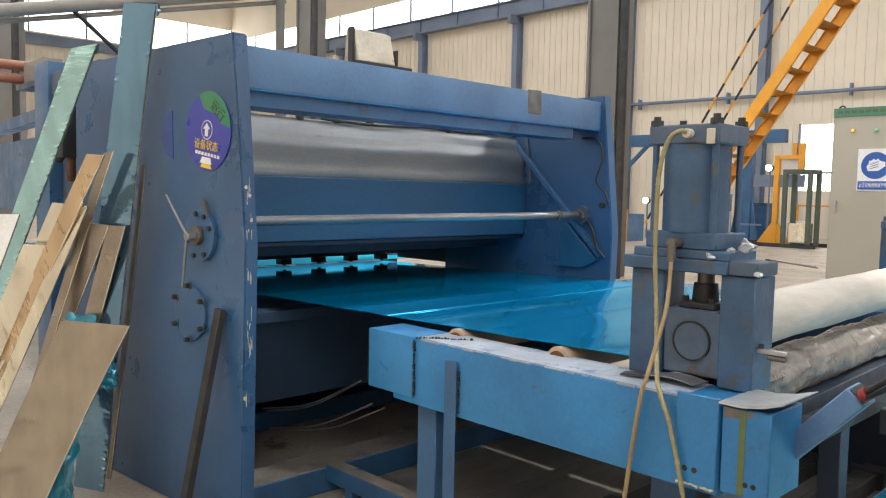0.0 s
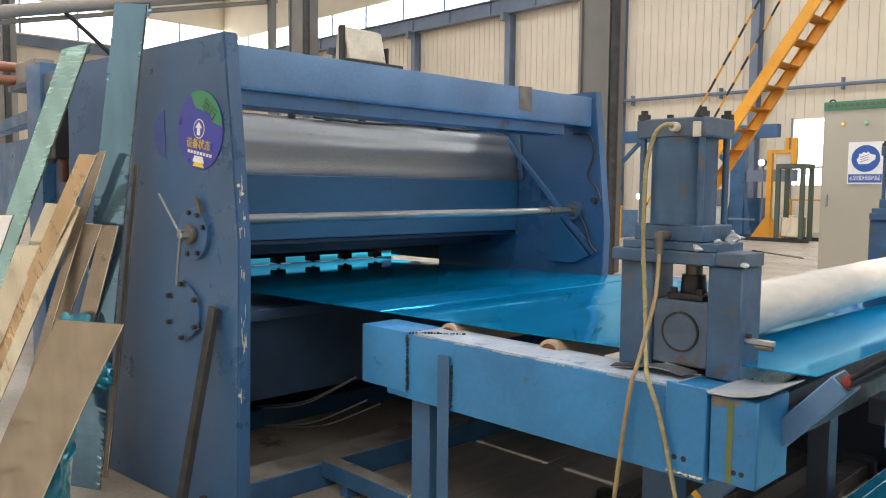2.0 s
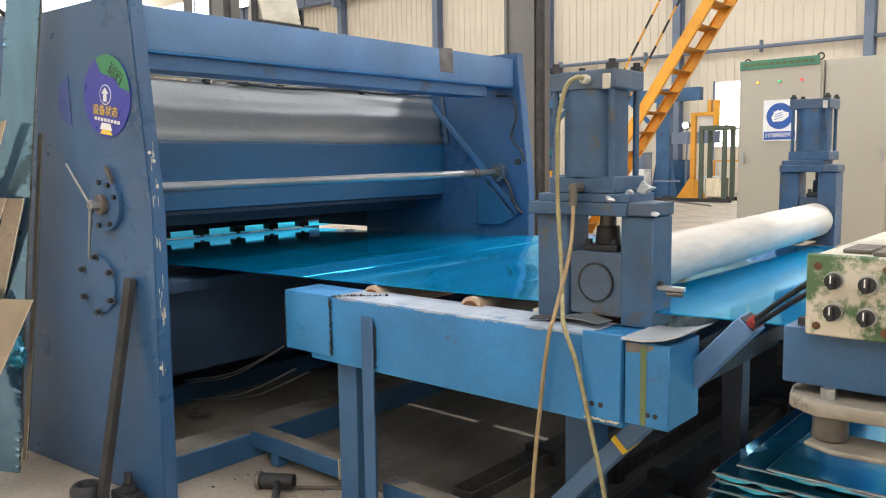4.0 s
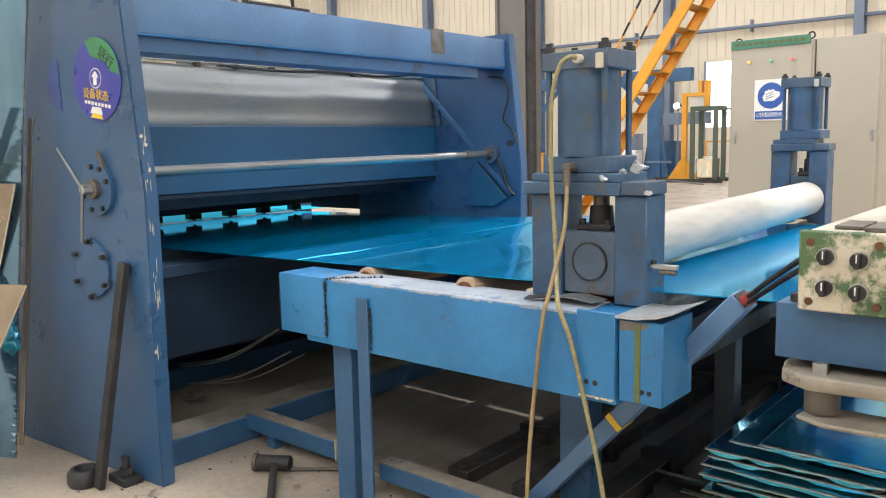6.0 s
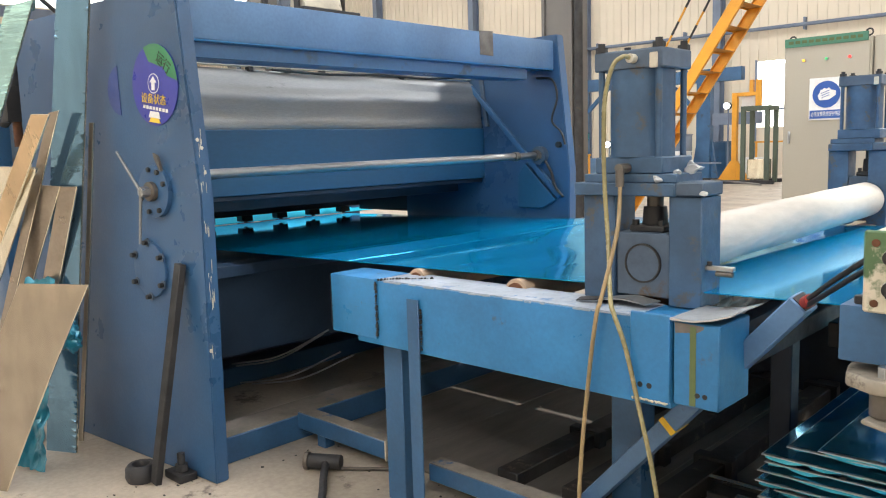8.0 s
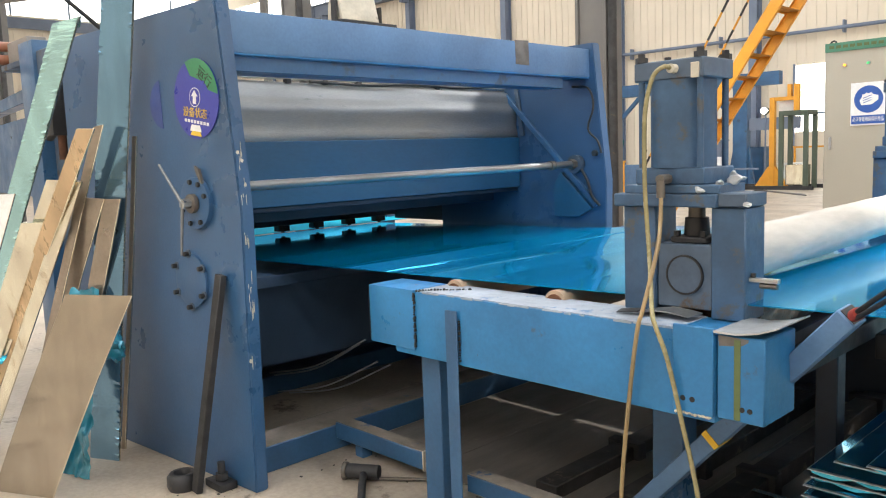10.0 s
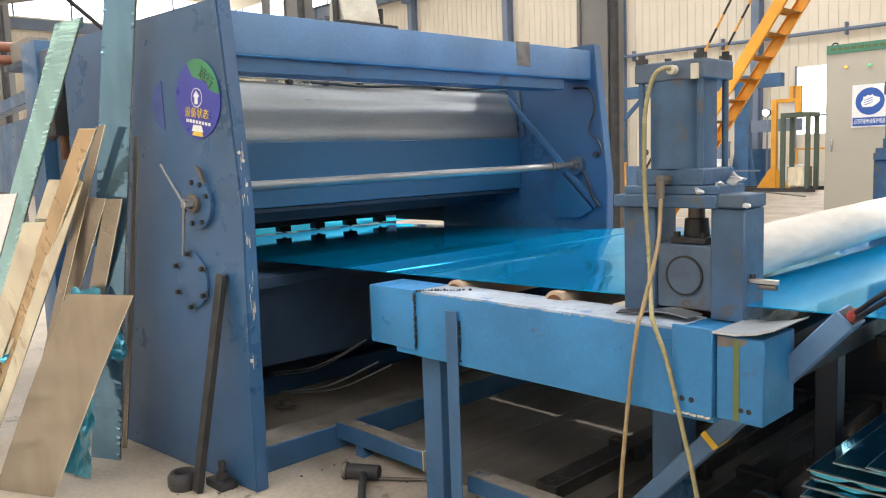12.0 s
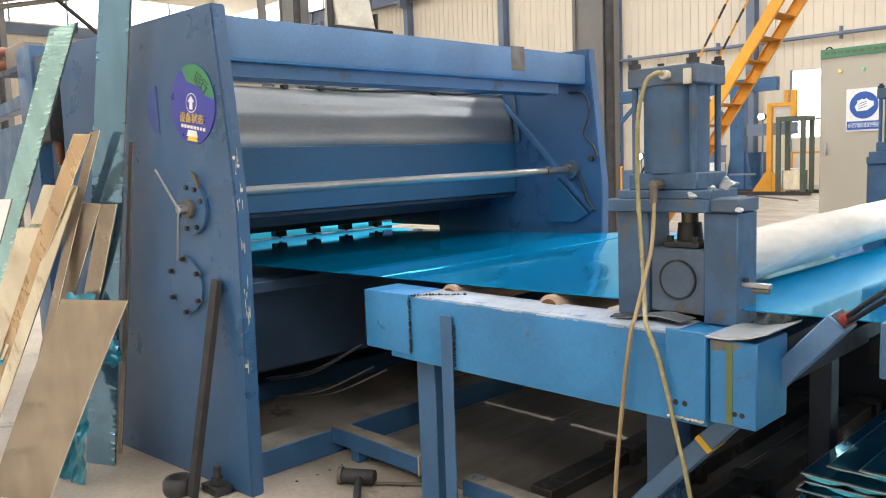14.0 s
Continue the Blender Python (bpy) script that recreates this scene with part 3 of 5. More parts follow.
def build_leveller():
    m = root("levelling_machine", (-0.7, 1.3, 0), "large blue painted sheet metal levelling machine", "machine")
    near = side_plate(0.0, -0.065, m, "scuffed blue side plate with sticker and adjuster")
    far = side_plate(2.6, 2.68, m, "blue far side plate with chipped edge")
    build_status_sign(near)
    build_plate_fittings(near)
    beam = part("top_beam", box(-0.28, -0.07, 0.0, 2.6, 1.91, 2.09, 0.008), BLUE_PALE, m, "dusty blue top cross beam")
    part("rust_patch", crumple(box(-0.072, -0.068, 1.86, 1.98, 1.955, 2.094, 0), 0.008, 30), STAIN, beam, "brown stained patch")
    part("lower_lip", box(-0.26, -0.1, 0.0, 2.35, 1.835, 1.91, 0.003), BLUE, m)
    part("lip_edge", box(-0.1, -0.075, 0.0, 2.6, 1.902, 1.914, 0.002), BLUE_LIGHT, beam)
    # brushed guard over the upper rolls, with dents along its run
    g = bmesh.new()
    prof = [(-0.87, 1.89), (-0.81, 1.882), (-0.775, 1.862), (-0.757, 1.83), (-0.75, 1.80), (-0.744, 1.785), (-0.722, 1.765), (-0.703, 1.735), (-0.697, 1.70), (-0.699, 1.665), (-0.701, 1.63), (-0.697, 1.60), (-0.692, 1.57), (-0.70, 1.548), (-0.76, 1.545), (-0.9, 1.80)]
    rows = []
    for i in range(41):
        y = 0.004 + 2.59 * i / 40
        rows.append([g.verts.new((x + 0.006 * noise.noise(Vector((y * 2.2, z * 6, 0))), y, z + 0.006 * noise.noise(Vector((y * 1.7, 4, z * 3))))) for x, z in prof])
    for a, b in zip(rows, rows[1:]):
        for k in range(len(prof)):
            g.faces.new((a[k], a[(k + 1) % len(prof)], b[(k + 1) % len(prof)], b[k]))
    g.faces.new(rows[0])
    g.faces.new(rows[-1][::-1])
    part("guard", g, GUARD_STEEL, m, "bulged brushed steel roller guard")
    part("guard_rail", box(-0.83, -0.79, 0.0, 2.6, 1.895, 1.91, 0.002), CREAM_OLD, m, "pale edge strip above the guard")
    for y in (0.3, 0.75, 1.0, 1.25, 1.9):
        part("clip", box(-0.82, -0.78, y, y + 0.03, 1.872, 1.896, 0.002), DARK, m)
    part("cable", tube([(-0.78, 0.9, 1.885), (-0.76, 1.3, 1.875), (-0.74, 1.7, 1.89), (-0.72, 2.1, 1.88), (-0.66, 2.5, 1.91)], 0.008, 8), RUBBER, m, "thin black cable")
    part("cable", tube([(-0.74, 1.9, 1.87), (-0.73, 2.05, 1.93), (-0.7, 2.2, 1.90), (-0.68, 2.4, 1.92)], 0.005, 8), CREAM_OLD, m, "thin pale cable")
    part("front_panel", box(-0.80, -0.68, 0.0, 2.6, 1.20, 1.55, 0.004), BLUE_PANEL, m, "blue panel below the guard")
    # the recess above the sheet: its shade is put into these parts' dark colour
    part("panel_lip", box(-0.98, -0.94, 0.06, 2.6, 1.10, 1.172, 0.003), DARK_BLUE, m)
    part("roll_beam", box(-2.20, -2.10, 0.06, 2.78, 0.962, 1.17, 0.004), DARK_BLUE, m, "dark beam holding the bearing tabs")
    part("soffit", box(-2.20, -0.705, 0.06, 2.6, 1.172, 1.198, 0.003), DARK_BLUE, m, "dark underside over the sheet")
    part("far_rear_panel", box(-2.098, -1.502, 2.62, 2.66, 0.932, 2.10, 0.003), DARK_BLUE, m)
    for k in range(8):
        y = 0.207 + 0.312 * k
        block = part("bearing_tab", box(-2.13, -2.06, y, y + 0.095, 0.924, 0.966, 0.003), DARK, m)
        part("tab_bolt", rod((-2.085, y + 0.047, 0.912), (-2.085, y + 0.047, 0.925), 0.014, 8), DARK, block)
    for k in range(3):
        x = -1.92 + 0.3 * k
        part("levelling_roll", rod((x, 0.06, 1.13), (x, 2.58, 1.13), 0.035, 16), DARK, m)
    spring = [(-0.60 + 0.022 * math.cos(k * 0.9), 0.085 + 0.022 * math.sin(k * 0.9), 1.0 + 0.0022 * k) for k in range(60)]
    part("spring", tube(spring[::2], 0.004, 6), DARK, m)
    rod_part = part("cross_rod", rod((-0.18, 0.0, 1.335), (-0.18, 2.52, 1.352), 0.023, 24), ROD_STEEL, m, "bare steel cross rod")
    part("rod_nut", rod((-0.18, 2.52, 1.352), (-0.18, 2.56, 1.352), 0.035, 6), CAST, rod_part)
    part("rod_flange", rod((-0.18, 2.56, 1.352), (-0.18, 2.60, 1.352), 0.06, 24), BLUE_GREY, rod_part)
    part("rod_collar", rod((-0.18, 2.30, 1.3505), (-0.18, 2.34, 1.351), 0.03, 16), CAST, rod_part)
    # fittings of the far plate
    part("diagonal_strut", bar((-0.80, 2.585, 1.86), (-0.02, 2.585, 1.08), 0.034, 0.03, 0.003, (0, 1, 0)), BLUE, far, "diagonal stiffener bar")
    part("panel_edge", bar((-0.69, 2.59, 1.90), (-0.64, 2.59, 1.56), 0.03, 0.02, 0.002, (0, 1, 0)), BLUE_GREY, far)
    part("gusset", prism([(-0.36, 1.22), (-0.30, 1.30), (-0.05, 1.06), (-0.16, 1.0), (-0.36, 1.0)], "y", 2.57, 2.6, 0.003), BLUE_PANEL, far)
    part("cable", tube([(-0.2, 2.585, 1.86), (-0.07, 2.58, 1.84), (-0.03, 2.575, 1.72), (-0.07, 2.57, 1.58), (0.0, 2.575, 1.5), (0.03, 2.575, 1.42)], 0.007, 8), RUBBER, far, "loose black cable")
    part("cable", tube([(-0.14, 2.575, 1.33), (-0.08, 2.57, 1.24), (-0.05, 2.575, 1.14), (0.01, 2.575, 1.08)], 0.009, 8), RUBBER, far)
    part("outlet_bolt", rod((-0.03, 2.575, 1.42), (-0.03, 2.6, 1.42), 0.02, 10), DARK, far)
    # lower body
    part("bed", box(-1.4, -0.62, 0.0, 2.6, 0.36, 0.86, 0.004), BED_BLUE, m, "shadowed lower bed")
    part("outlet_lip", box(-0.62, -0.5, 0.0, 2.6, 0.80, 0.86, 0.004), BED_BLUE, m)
    part("base_rail", box(-0.34, -0.14, 0.0, 2.6, 0.0, 0.125, 0.005), BLUE, m, "blue base cross rail")
    part("base_rail", box(-1.4, -1.2, 0.0, 2.6, 0.0, 0.12, 0.005), BLUE, m)
    part("rail_dust", box(-0.335, -0.145, 0.002, 2.598, 0.1252, 0.128, 0), DUST_BROWN, m, "brown dust on the base rail")
    part("drain_stub", rod((-0.5, 0.25, 0.79), (-0.47, 0.25, 0.79), 0.03, 16), CAST, m)
    # rear posts and cap rail seen past the leaning boards
    part("rear_post", box(-2.54, -2.28, -0.08, 0.12, 0.0, 2.24, 0.006), BLUE, m, "blue rear post")
    part("rear_rail", box(-2.28, -1.5, -0.06, 0.06, 2.03, 2.17, 0.004), BLUE_GREY, m)
    part("rear_panel", box(-2.28, -1.5, 0.0, 0.05, 0.0, 2.03, 0.004), BLUE_GREY, m)
    unit = part("lubricator", box(-1.98, -1.86, -0.14, 0.0, 1.64, 1.84, 0.006), DARK, m, "dark lubricator unit with hose")
    part("fitting", rod((-1.92, -0.07, 1.84), (-1.92, -0.07, 2.08), 0.035, 12), DARK, unit)
    part("fitting", rod((-1.90, -0.08, 1.50), (-1.90, -0.08, 1.64), 0.025, 12), RUST, unit)
    part("fitting", rod((-1.98, -0.09, 1.68), (-2.08, -0.09, 1.64), 0.03, 12), DARK, unit)
    # feed plate behind the rolls
    plate = sheet_strip((-2.25, 0.14, 0.902), (-1, 0, 0.5), (0, 1, 0), 1.0, 2.9, 0.004)
    part("feed_plate", plate, FEED_FILM, m, "sloping feed plate with cyan film")
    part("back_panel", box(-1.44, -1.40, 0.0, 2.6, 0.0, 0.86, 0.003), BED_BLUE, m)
    part("feed_post", box(-2.4, -2.3, 2.7, 2.8, 0.0, 1.5), BLUE, m)
    part("feed_bar", box(-2.42, -2.3, 0.12, 2.8, 1.42, 1.5), BLUE, m)
    return m


leveller = build_leveller()


def build_rear_line():
    """Frames of the line behind the machine, seen at the edge of the view."""
    f = root("infeed_frame", (-4, 0.6, 0), "blue steel infeed frame behind the machine", "frame")
    part("rail", bar((-6.5, 0.55, 1.95), (-2.6, 0.05, 1.95), 0.1, 0.09), BLUE, f)
    part("rail", bar((-6.5, 0.5, 1.55), (-2.6, 0.0, 1.53), 0.08, 0.52), BLUE, f)
    part("stub", box(-3.06, -2.55, -0.04, 0.1, 2.12, 2.16), BLUE_GREY, f)
    part("stub", box(-2.95, -2.55, -0.02, 0.1, 2.16, 2.30), PIPE_GREY, f)
    part("tube_post", box(-3.06, -2.94, -1.22, -1.1, 0.0, 2.16), BLUE, f)
    for x in (-6.2, -2.7):
        part("post", box(x, x + 0.12, 0.0 - 0.13 * (x + 2.7) / 1.0 * 0.9, 0.12 - 0.13 * (x + 2.7) * 0.9, 0, 2.24), BLUE, f)
    for z in (2.195, 2.285):
        t = root("red_tube", (-3, -0.5, z), "dull red tube resting on the infeed frame", "tube", group="red tubes")
        part("pipe", rod((-3.0, -1.25, z), (-3.0, 0.05, z), 0.034, 14), PIPE_RED, t)
    s = root("floodlight", (-0.2, 0.80, 2.09), "dusty floodlight housing on the top beam", "lamp")
    part("base", box(-0.27, -0.1, 0.62, 0.98, 2.09, 2.11), DARK, s)
    part("housing", prism([(-0.26, 2.115), (-0.14, 2.115), (-0.18, 2.27), (-0.24, 2.29)], "y", 0.66, 0.90, 0.006), CREAM_OLD, s)
    part("bracket", box(-0.2, -0.16, 0.64, 0.652, 2.11, 2.28, 0.002), DARK, s)
    part("bracket", box(-0.2, -0.16, 0.92, 0.932, 2.11, 2.2, 0.002), DARK, s)


build_rear_line()


# ---- boards leaning on the machine ----
def wrinkled_film(corner, along, across, length, width, bend, seed):
    """Film on the front of a strip, puckered in short folds that run in from its edges."""
    a, c = Vector(along).normalized(), Vector(across).normalized()
    n = a.cross(c).normalized()
    g = bmesh.new()
    nu, nv = 560, 18
    rows = []
    for i in range(nu + 1):
        u = i / nu
        line = []
        for j in range(nv + 1):
            v = j / nv
            patch = max(0.0, noise.noise(Vector((u * length * 1.7, v * 1.5, seed))) + 0.35)
            rim = max(0.02, 1 - min(v, 1 - v) / 0.22)
            fold = max(0.0, noise.noise(Vector((u * length * 48 + 0.8 * v, v * 1.3, seed + 7.3)))) ** 1.5
            sway = 0.003 * noise.noise(Vector((u * length * 2.1, v * 0.6, seed + 2.0)))
            off = 0.0042 + sway + 0.022 * fold * rim * patch
            line.append(g.verts.new(Vector(corner) + a * length * u + c * width * (0.012 + 0.965 * v) + n * (bend * math.sin(math.pi * u) - off)))
        rows.append(line)
    for p, q in zip(rows, rows[1:]):
        for j in range(nv):
            g.faces.new((p[j], p[j + 1], q[j + 1], q[j]))
    return g


def build_boards():
    rows = (
        ("film_strip", (-1.015, -0.389, 0.0), (0.147, 0.053, 0.988), (0.166, 0.079, -0.018), 2.335, 0.185, TEAL_FILM, "tall aluminium strip in wrinkled teal film"),
        ("film_strip", (-2.46, -0.681, 0.0), (0.576, 0.108, 0.81), (0.143, 0.069, 0.016), 2.611, 0.160, PALE_TEAL, "slanting aluminium strip in pale teal film"),
        ("aluminium_strip", (-2.058, -0.684, 0.0), (0.669, 0.099, 0.736), (0.086, 0.041, -0.005), 2.19, 0.0926, ALU_TAN, "narrow tan aluminium offcut strip leaning with others"),
        ("aluminium_strip", (-1.45, -0.576, 0.0), (0.422, 0.12, 0.899), (0.05, 0.024, 0.008), 1.809, 0.056, ALU_DARK, "thin dull aluminium offcut strip"),
        ("aluminium_board", (-2.059, -0.696, 0.0), (0.624, 0.109, 0.774), (0.259, 0.124, -0.012), 1.803, 0.20, ALU_PALE, "wide pale aluminium offcut leaning on the pile"),
        ("aluminium_strip", (-1.83, -0.66, 0.0), (0.60, 0.115, 0.79), (0.259, 0.124, -0.012), 1.75, 0.075, ALU_PALE, "pale strip with a rolled bright edge"),
        ("aluminium_strip", (-1.682, -0.502, 0.0), (0.559, 0.077, 0.826), (0.097, 0.047, -0.007), 1.581, 0.108, ALU_DARK, "dull brown aluminium offcut behind the pale ones"),
        ("aluminium_strip", (-1.241, -0.463, 0.0), (0.376, 0.094, 0.922), (0.085, 0.041, -0.001), 1.407, 0.094, ALU_DARK, "dull brown aluminium offcut behind the pale ones"),
        ("edge_strip", (-1.011, -0.236, 0.0), (0.223, 0.022, 0.975), (0.026, 0.013, -0.001), 1.622, 0.022, ALU_DARK, "narrow dark metal strip against the blue plate"),
        ("aluminium_board", (-0.932, -0.85, 0.0), (0.446, 0.217, 0.868), (0.312, 0.149, 0.004), 1.058, 0.346, ALU, "broad tan aluminium plate leaning in front"),
        ("aluminium_strip", (-1.996, -0.876, 0.0), (0.416, 0.185, 0.89), (0.11, 0.053, 0.003), 1.491, 0.122, STICK_WHITE, "white coated strip at the edge of the pile"),
        ("aluminium_strip", (-2.08, -0.74, 0.0), (0.63, 0.105, 0.77), (0.2, 0.1, 0.0), 1.55, 0.14, ALU_PALE, "pale aluminium offcut lying on the pile"),
    )
    for k, (name, foot, along, across, length, width, material, label) in enumerate(rows):
        category = "strip" if "strip" in name else "board"
        thick = 0.004 + 0.002 * (k % 3)
        f = Vector(foot)
        f.z += 0.002
        r = root(name, f, label, category, group="leaning offcuts")
        bend = -0.012 + 0.01 * (k % 3)
        covered = material in (TEAL_FILM, PALE_TEAL)
        part("sheet", sheet_strip(f, along, across, length, width, thick, bend), ALU_PALE if covered else material, r)
        if covered:
            part("film", wrinkled_film(f, along, across, length, width, bend, k), material, r, "wrinkled protective film")
            top = f + Vector(along) * (length - 0.05)
            edge = sheet_strip(top - Vector(along).cross(Vector(across)).normalized() * -0.012, along, across, 0.055, width, 0.003, 0.006)
            part("film_end", crumple(edge, 0.012, 25, k), material, r, "crumpled loose film end")
        else:
            a, c = Vector(along), Vector(across).normalized()
            part("bright_edge", sheet_strip(f + c * width, along, across, length, 0.004, thick + 0.001, -0.012 + 0.01 * (k % 3)), ALU_PALE, r)
    # short pieces lying on the wide pale board, and film scraps caught between them
    base, along, across = Vector((-2.059, -0.696, 0.002)), Vector((0.624, 0.109, 0.774)), Vector((0.259, 0.124, -0.012)).normalized()
    front = -along.cross(across).normalized()
    for a0, c0, length, width, lift, material, label in (
        (1.02, 0.03, 0.52, 0.10, 0.010, ALU_PALE, "short pale aluminium offcut on the pile"),
        (0.62, 0.015, 0.42, 0.115, 0.014, ALU_PALE, "short bright aluminium offcut with worn edges"),
        (0.30, 0.13, 1.15, 0.028, 0.016, ALU_TAN, "narrow tan edge strip on the pile"),
        (0.25, 0.165, 1.0, 0.02, 0.020, ALU, "narrow bright edge strip on the pile"),
    ):
        p = base + along * a0 + across * c0 + front * lift
        r = root("aluminium_strip", p, label, "strip", group="leaning offcuts")
        part("sheet", sheet_strip(p, along + across * 0.02, across, length, width, 0.004, 0.004), material, r)
        part("dark_edge", sheet_strip(p + across * width, along + across * 0.02, across, length, 0.0022, 0.005, 0.004), CAST, r)
    for k, (a0, c0) in enumerate(((0.62, 0.12), (0.40, 0.06))):
        p = base + along * a0 + across * c0 + front * 0.03
        r = root("film_scrap", p, "torn bit of cyan film caught on the offcuts", "film", group="film scraps")
        g = bmesh.new()
        bmesh.ops.create_grid(g, x_segments=8, y_segments=12, size=0.5, matrix=Matrix.Translation(p) @ Matrix((across, along, front)).transposed().to_4x4() @ Matrix.Diagonal((0.025, 0.06, 1, 1)))
        part("scrap", crumple(crumple(g, 0.02, 30, k), 0.008, 80, k), FOLD_FILM, r)
    film = root("loose_film", (-0.86, -0.42, 0), "crumpled loose teal film behind the front plate", "film")
    g = bmesh.new()
    bmesh.ops.create_grid(g, x_segments=16, y_segments=40, size=0.5, matrix=Matrix.Diagonal((0.17, 1, 1, 1)))
    bmesh.ops.transform(g, matrix=face_frame((-0.83, -0.47, 0.44), (0.9, 0.43, 0), (0.43, -0.9, 0.2)) @ Matrix.Diagonal((1, 0.87, 1, 1)), verts=g.verts)
    crumple(crumple(g, 0.02, 14), 0.012, 40)
    part("film_sheet", g, LOOSE_FILM, film)
    g = bmesh.new()
    bmesh.ops.create_icosphere(g, subdivisions=4, radius=0.06, matrix=Matrix.Translation((-0.62, -0.38, 0.63)) @ Matrix.Diagonal((0.9, 0.6, 1.3, 1)))
    crumple(crumple(g, 0.03, 18), 0.02, 45)
    part("film_knot", g, LOOSE_FILM, film, "knotted end of the film")


build_boards()


def build_floor_clutter():
    b = root("steel_bar", (-0.12, -0.23, 0), "dark flat steel bar leaning on the blue plate", "bar")
    part("bar", bar((-0.185, -0.238, 0.006), (-0.10, -0.096, 0.965), 0.052, 0.03, 0.003, (0, 1, 0)), DARK, b)
    r = root("steel_ring", (-0.29, -0.24, 0), "grimy thick steel ring on the floor", "ring")
    g = bmesh.new()
    prof = [(0.03, 0), (0.062, 0), (0.07, 0.02), (0.068, 0.06), (0.055, 0.075), (0.04, 0.075), (0.034, 0.06)]
    rings = [[g.verts.new((-0.29 + p * math.cos(a), -0.25 + p * math.sin(a), z)) for p, z in prof] for a in (2 * math.pi * k / 32 for k in range(32))]
    for i in range(32):
        for k in range(len(prof)):
            g.faces.new((rings[i][k], rings[i][(k + 1) % len(prof)], rings[(i + 1) % 32][(k + 1) % len(prof)], rings[(i + 1) % 32][k]))
    part("ring", g, DARK, r)
    a = root("anchor_bolt", (-0.16, -0.12, 0), "grimy anchor plate with a tall bolt", "bolt")
    part("plate", box(-0.24, -0.10, -0.17, -0.085, 0, 0.035, 0.006), DARK, a)
    part("stud", rod((-0.155, -0.13, 0.035), (-0.155, -0.13, 0.12), 0.017, 12), DARK, a)
    part("nut", rod((-0.155, -0.13, 0.04), (-0.155, -0.13, 0.07), 0.03, 6), DARK, a)
    h = root("sledge_hammer", (0.3, 0.32, 0), "dirty sledge hammer lying on the floor", "hammer")
    head = part("head", rod((0.20, 0.30, 0.04), (0.33, 0.38, 0.04), 0.034, 14, None, 0.006), DARK, h)
    part("face", rod((0.185, 0.29, 0.04), (0.20, 0.30, 0.04), 0.04, 14), CAST, head)
    part("handle", tube([(0.27, 0.34, 0.04), (0.38, 0.24, 0.035), (0.5, 0.14, 0.03), (0.62, 0.03, 0.02)], 0.017, 10), DARK, h)
    p = root("thin_rod", (0.42, 0.44, 0), "thin steel rod lying on the floor", "rod")
    part("rod", rod((0.30, 0.36, 0.012), (0.52, 0.53, 0.012), 0.008, 8), CAST, p)
    rnd = random.Random(9)
    g = bmesh.new()
    for k in range(110):
        x, y = rnd.uniform(-0.25, 1.2), rnd.uniform(-0.5, 0.6)
        s = rnd.uniform(0.002, 0.008)
        bmesh.ops.create_icosphere(g, subdivisions=1, radius=s, matrix=Matrix.Translation((x, y, s * 0.3)) @ Matrix.Diagonal((rnd.uniform(0.7, 2), 1, 0.5, 1)))
    thing("floor_debris", g, DUSTY_DARK, "scattered grit and metal crumbs on the floor", "debris", kind="stuff")
    for k, (x0, y0, z0, x1, y1, z1) in enumerate(((-1.15, 0.75, 0.16, -0.45, 0.95, 0.43), (-1.15, 0.78, 0.14, -0.5, 0.95, 0.40), (-1.15, 0.8, 0.03, -0.35, 0.95, 0.32), (-1.1, 0.85, 0.02, -0.3, 1.0, 0.30))):
        w = root("scrap_wire", (-0.8, 0.85, 0.02), "bent bright scrap wire under the machine", "wire", group="scrap wires")
        part("wire", tube([(x0, y0, z0), ((x0 + x1) / 2, (y0 + y1) / 2, (z0 + z1) / 2 - 0.05), (x1, y1, z1)], 0.005, 6), GALV, w)


build_floor_clutter()


# ---- the run-out table ----
def weld(g, p, q, n, r, rnd):
    p, q = Vector(p), Vector(q)
    for k in range(n):
        c = p.lerp(q, (k + 0.5) / n) + Vector((rnd.uniform(-1, 1), 0, rnd.uniform(-1, 1))) * r * 0.4
        bmesh.ops.create_icosphere(g, subdivisions=1, radius=r * rnd.uniform(0.6, 1.2), matrix=Matrix.Translation(c))
    return g


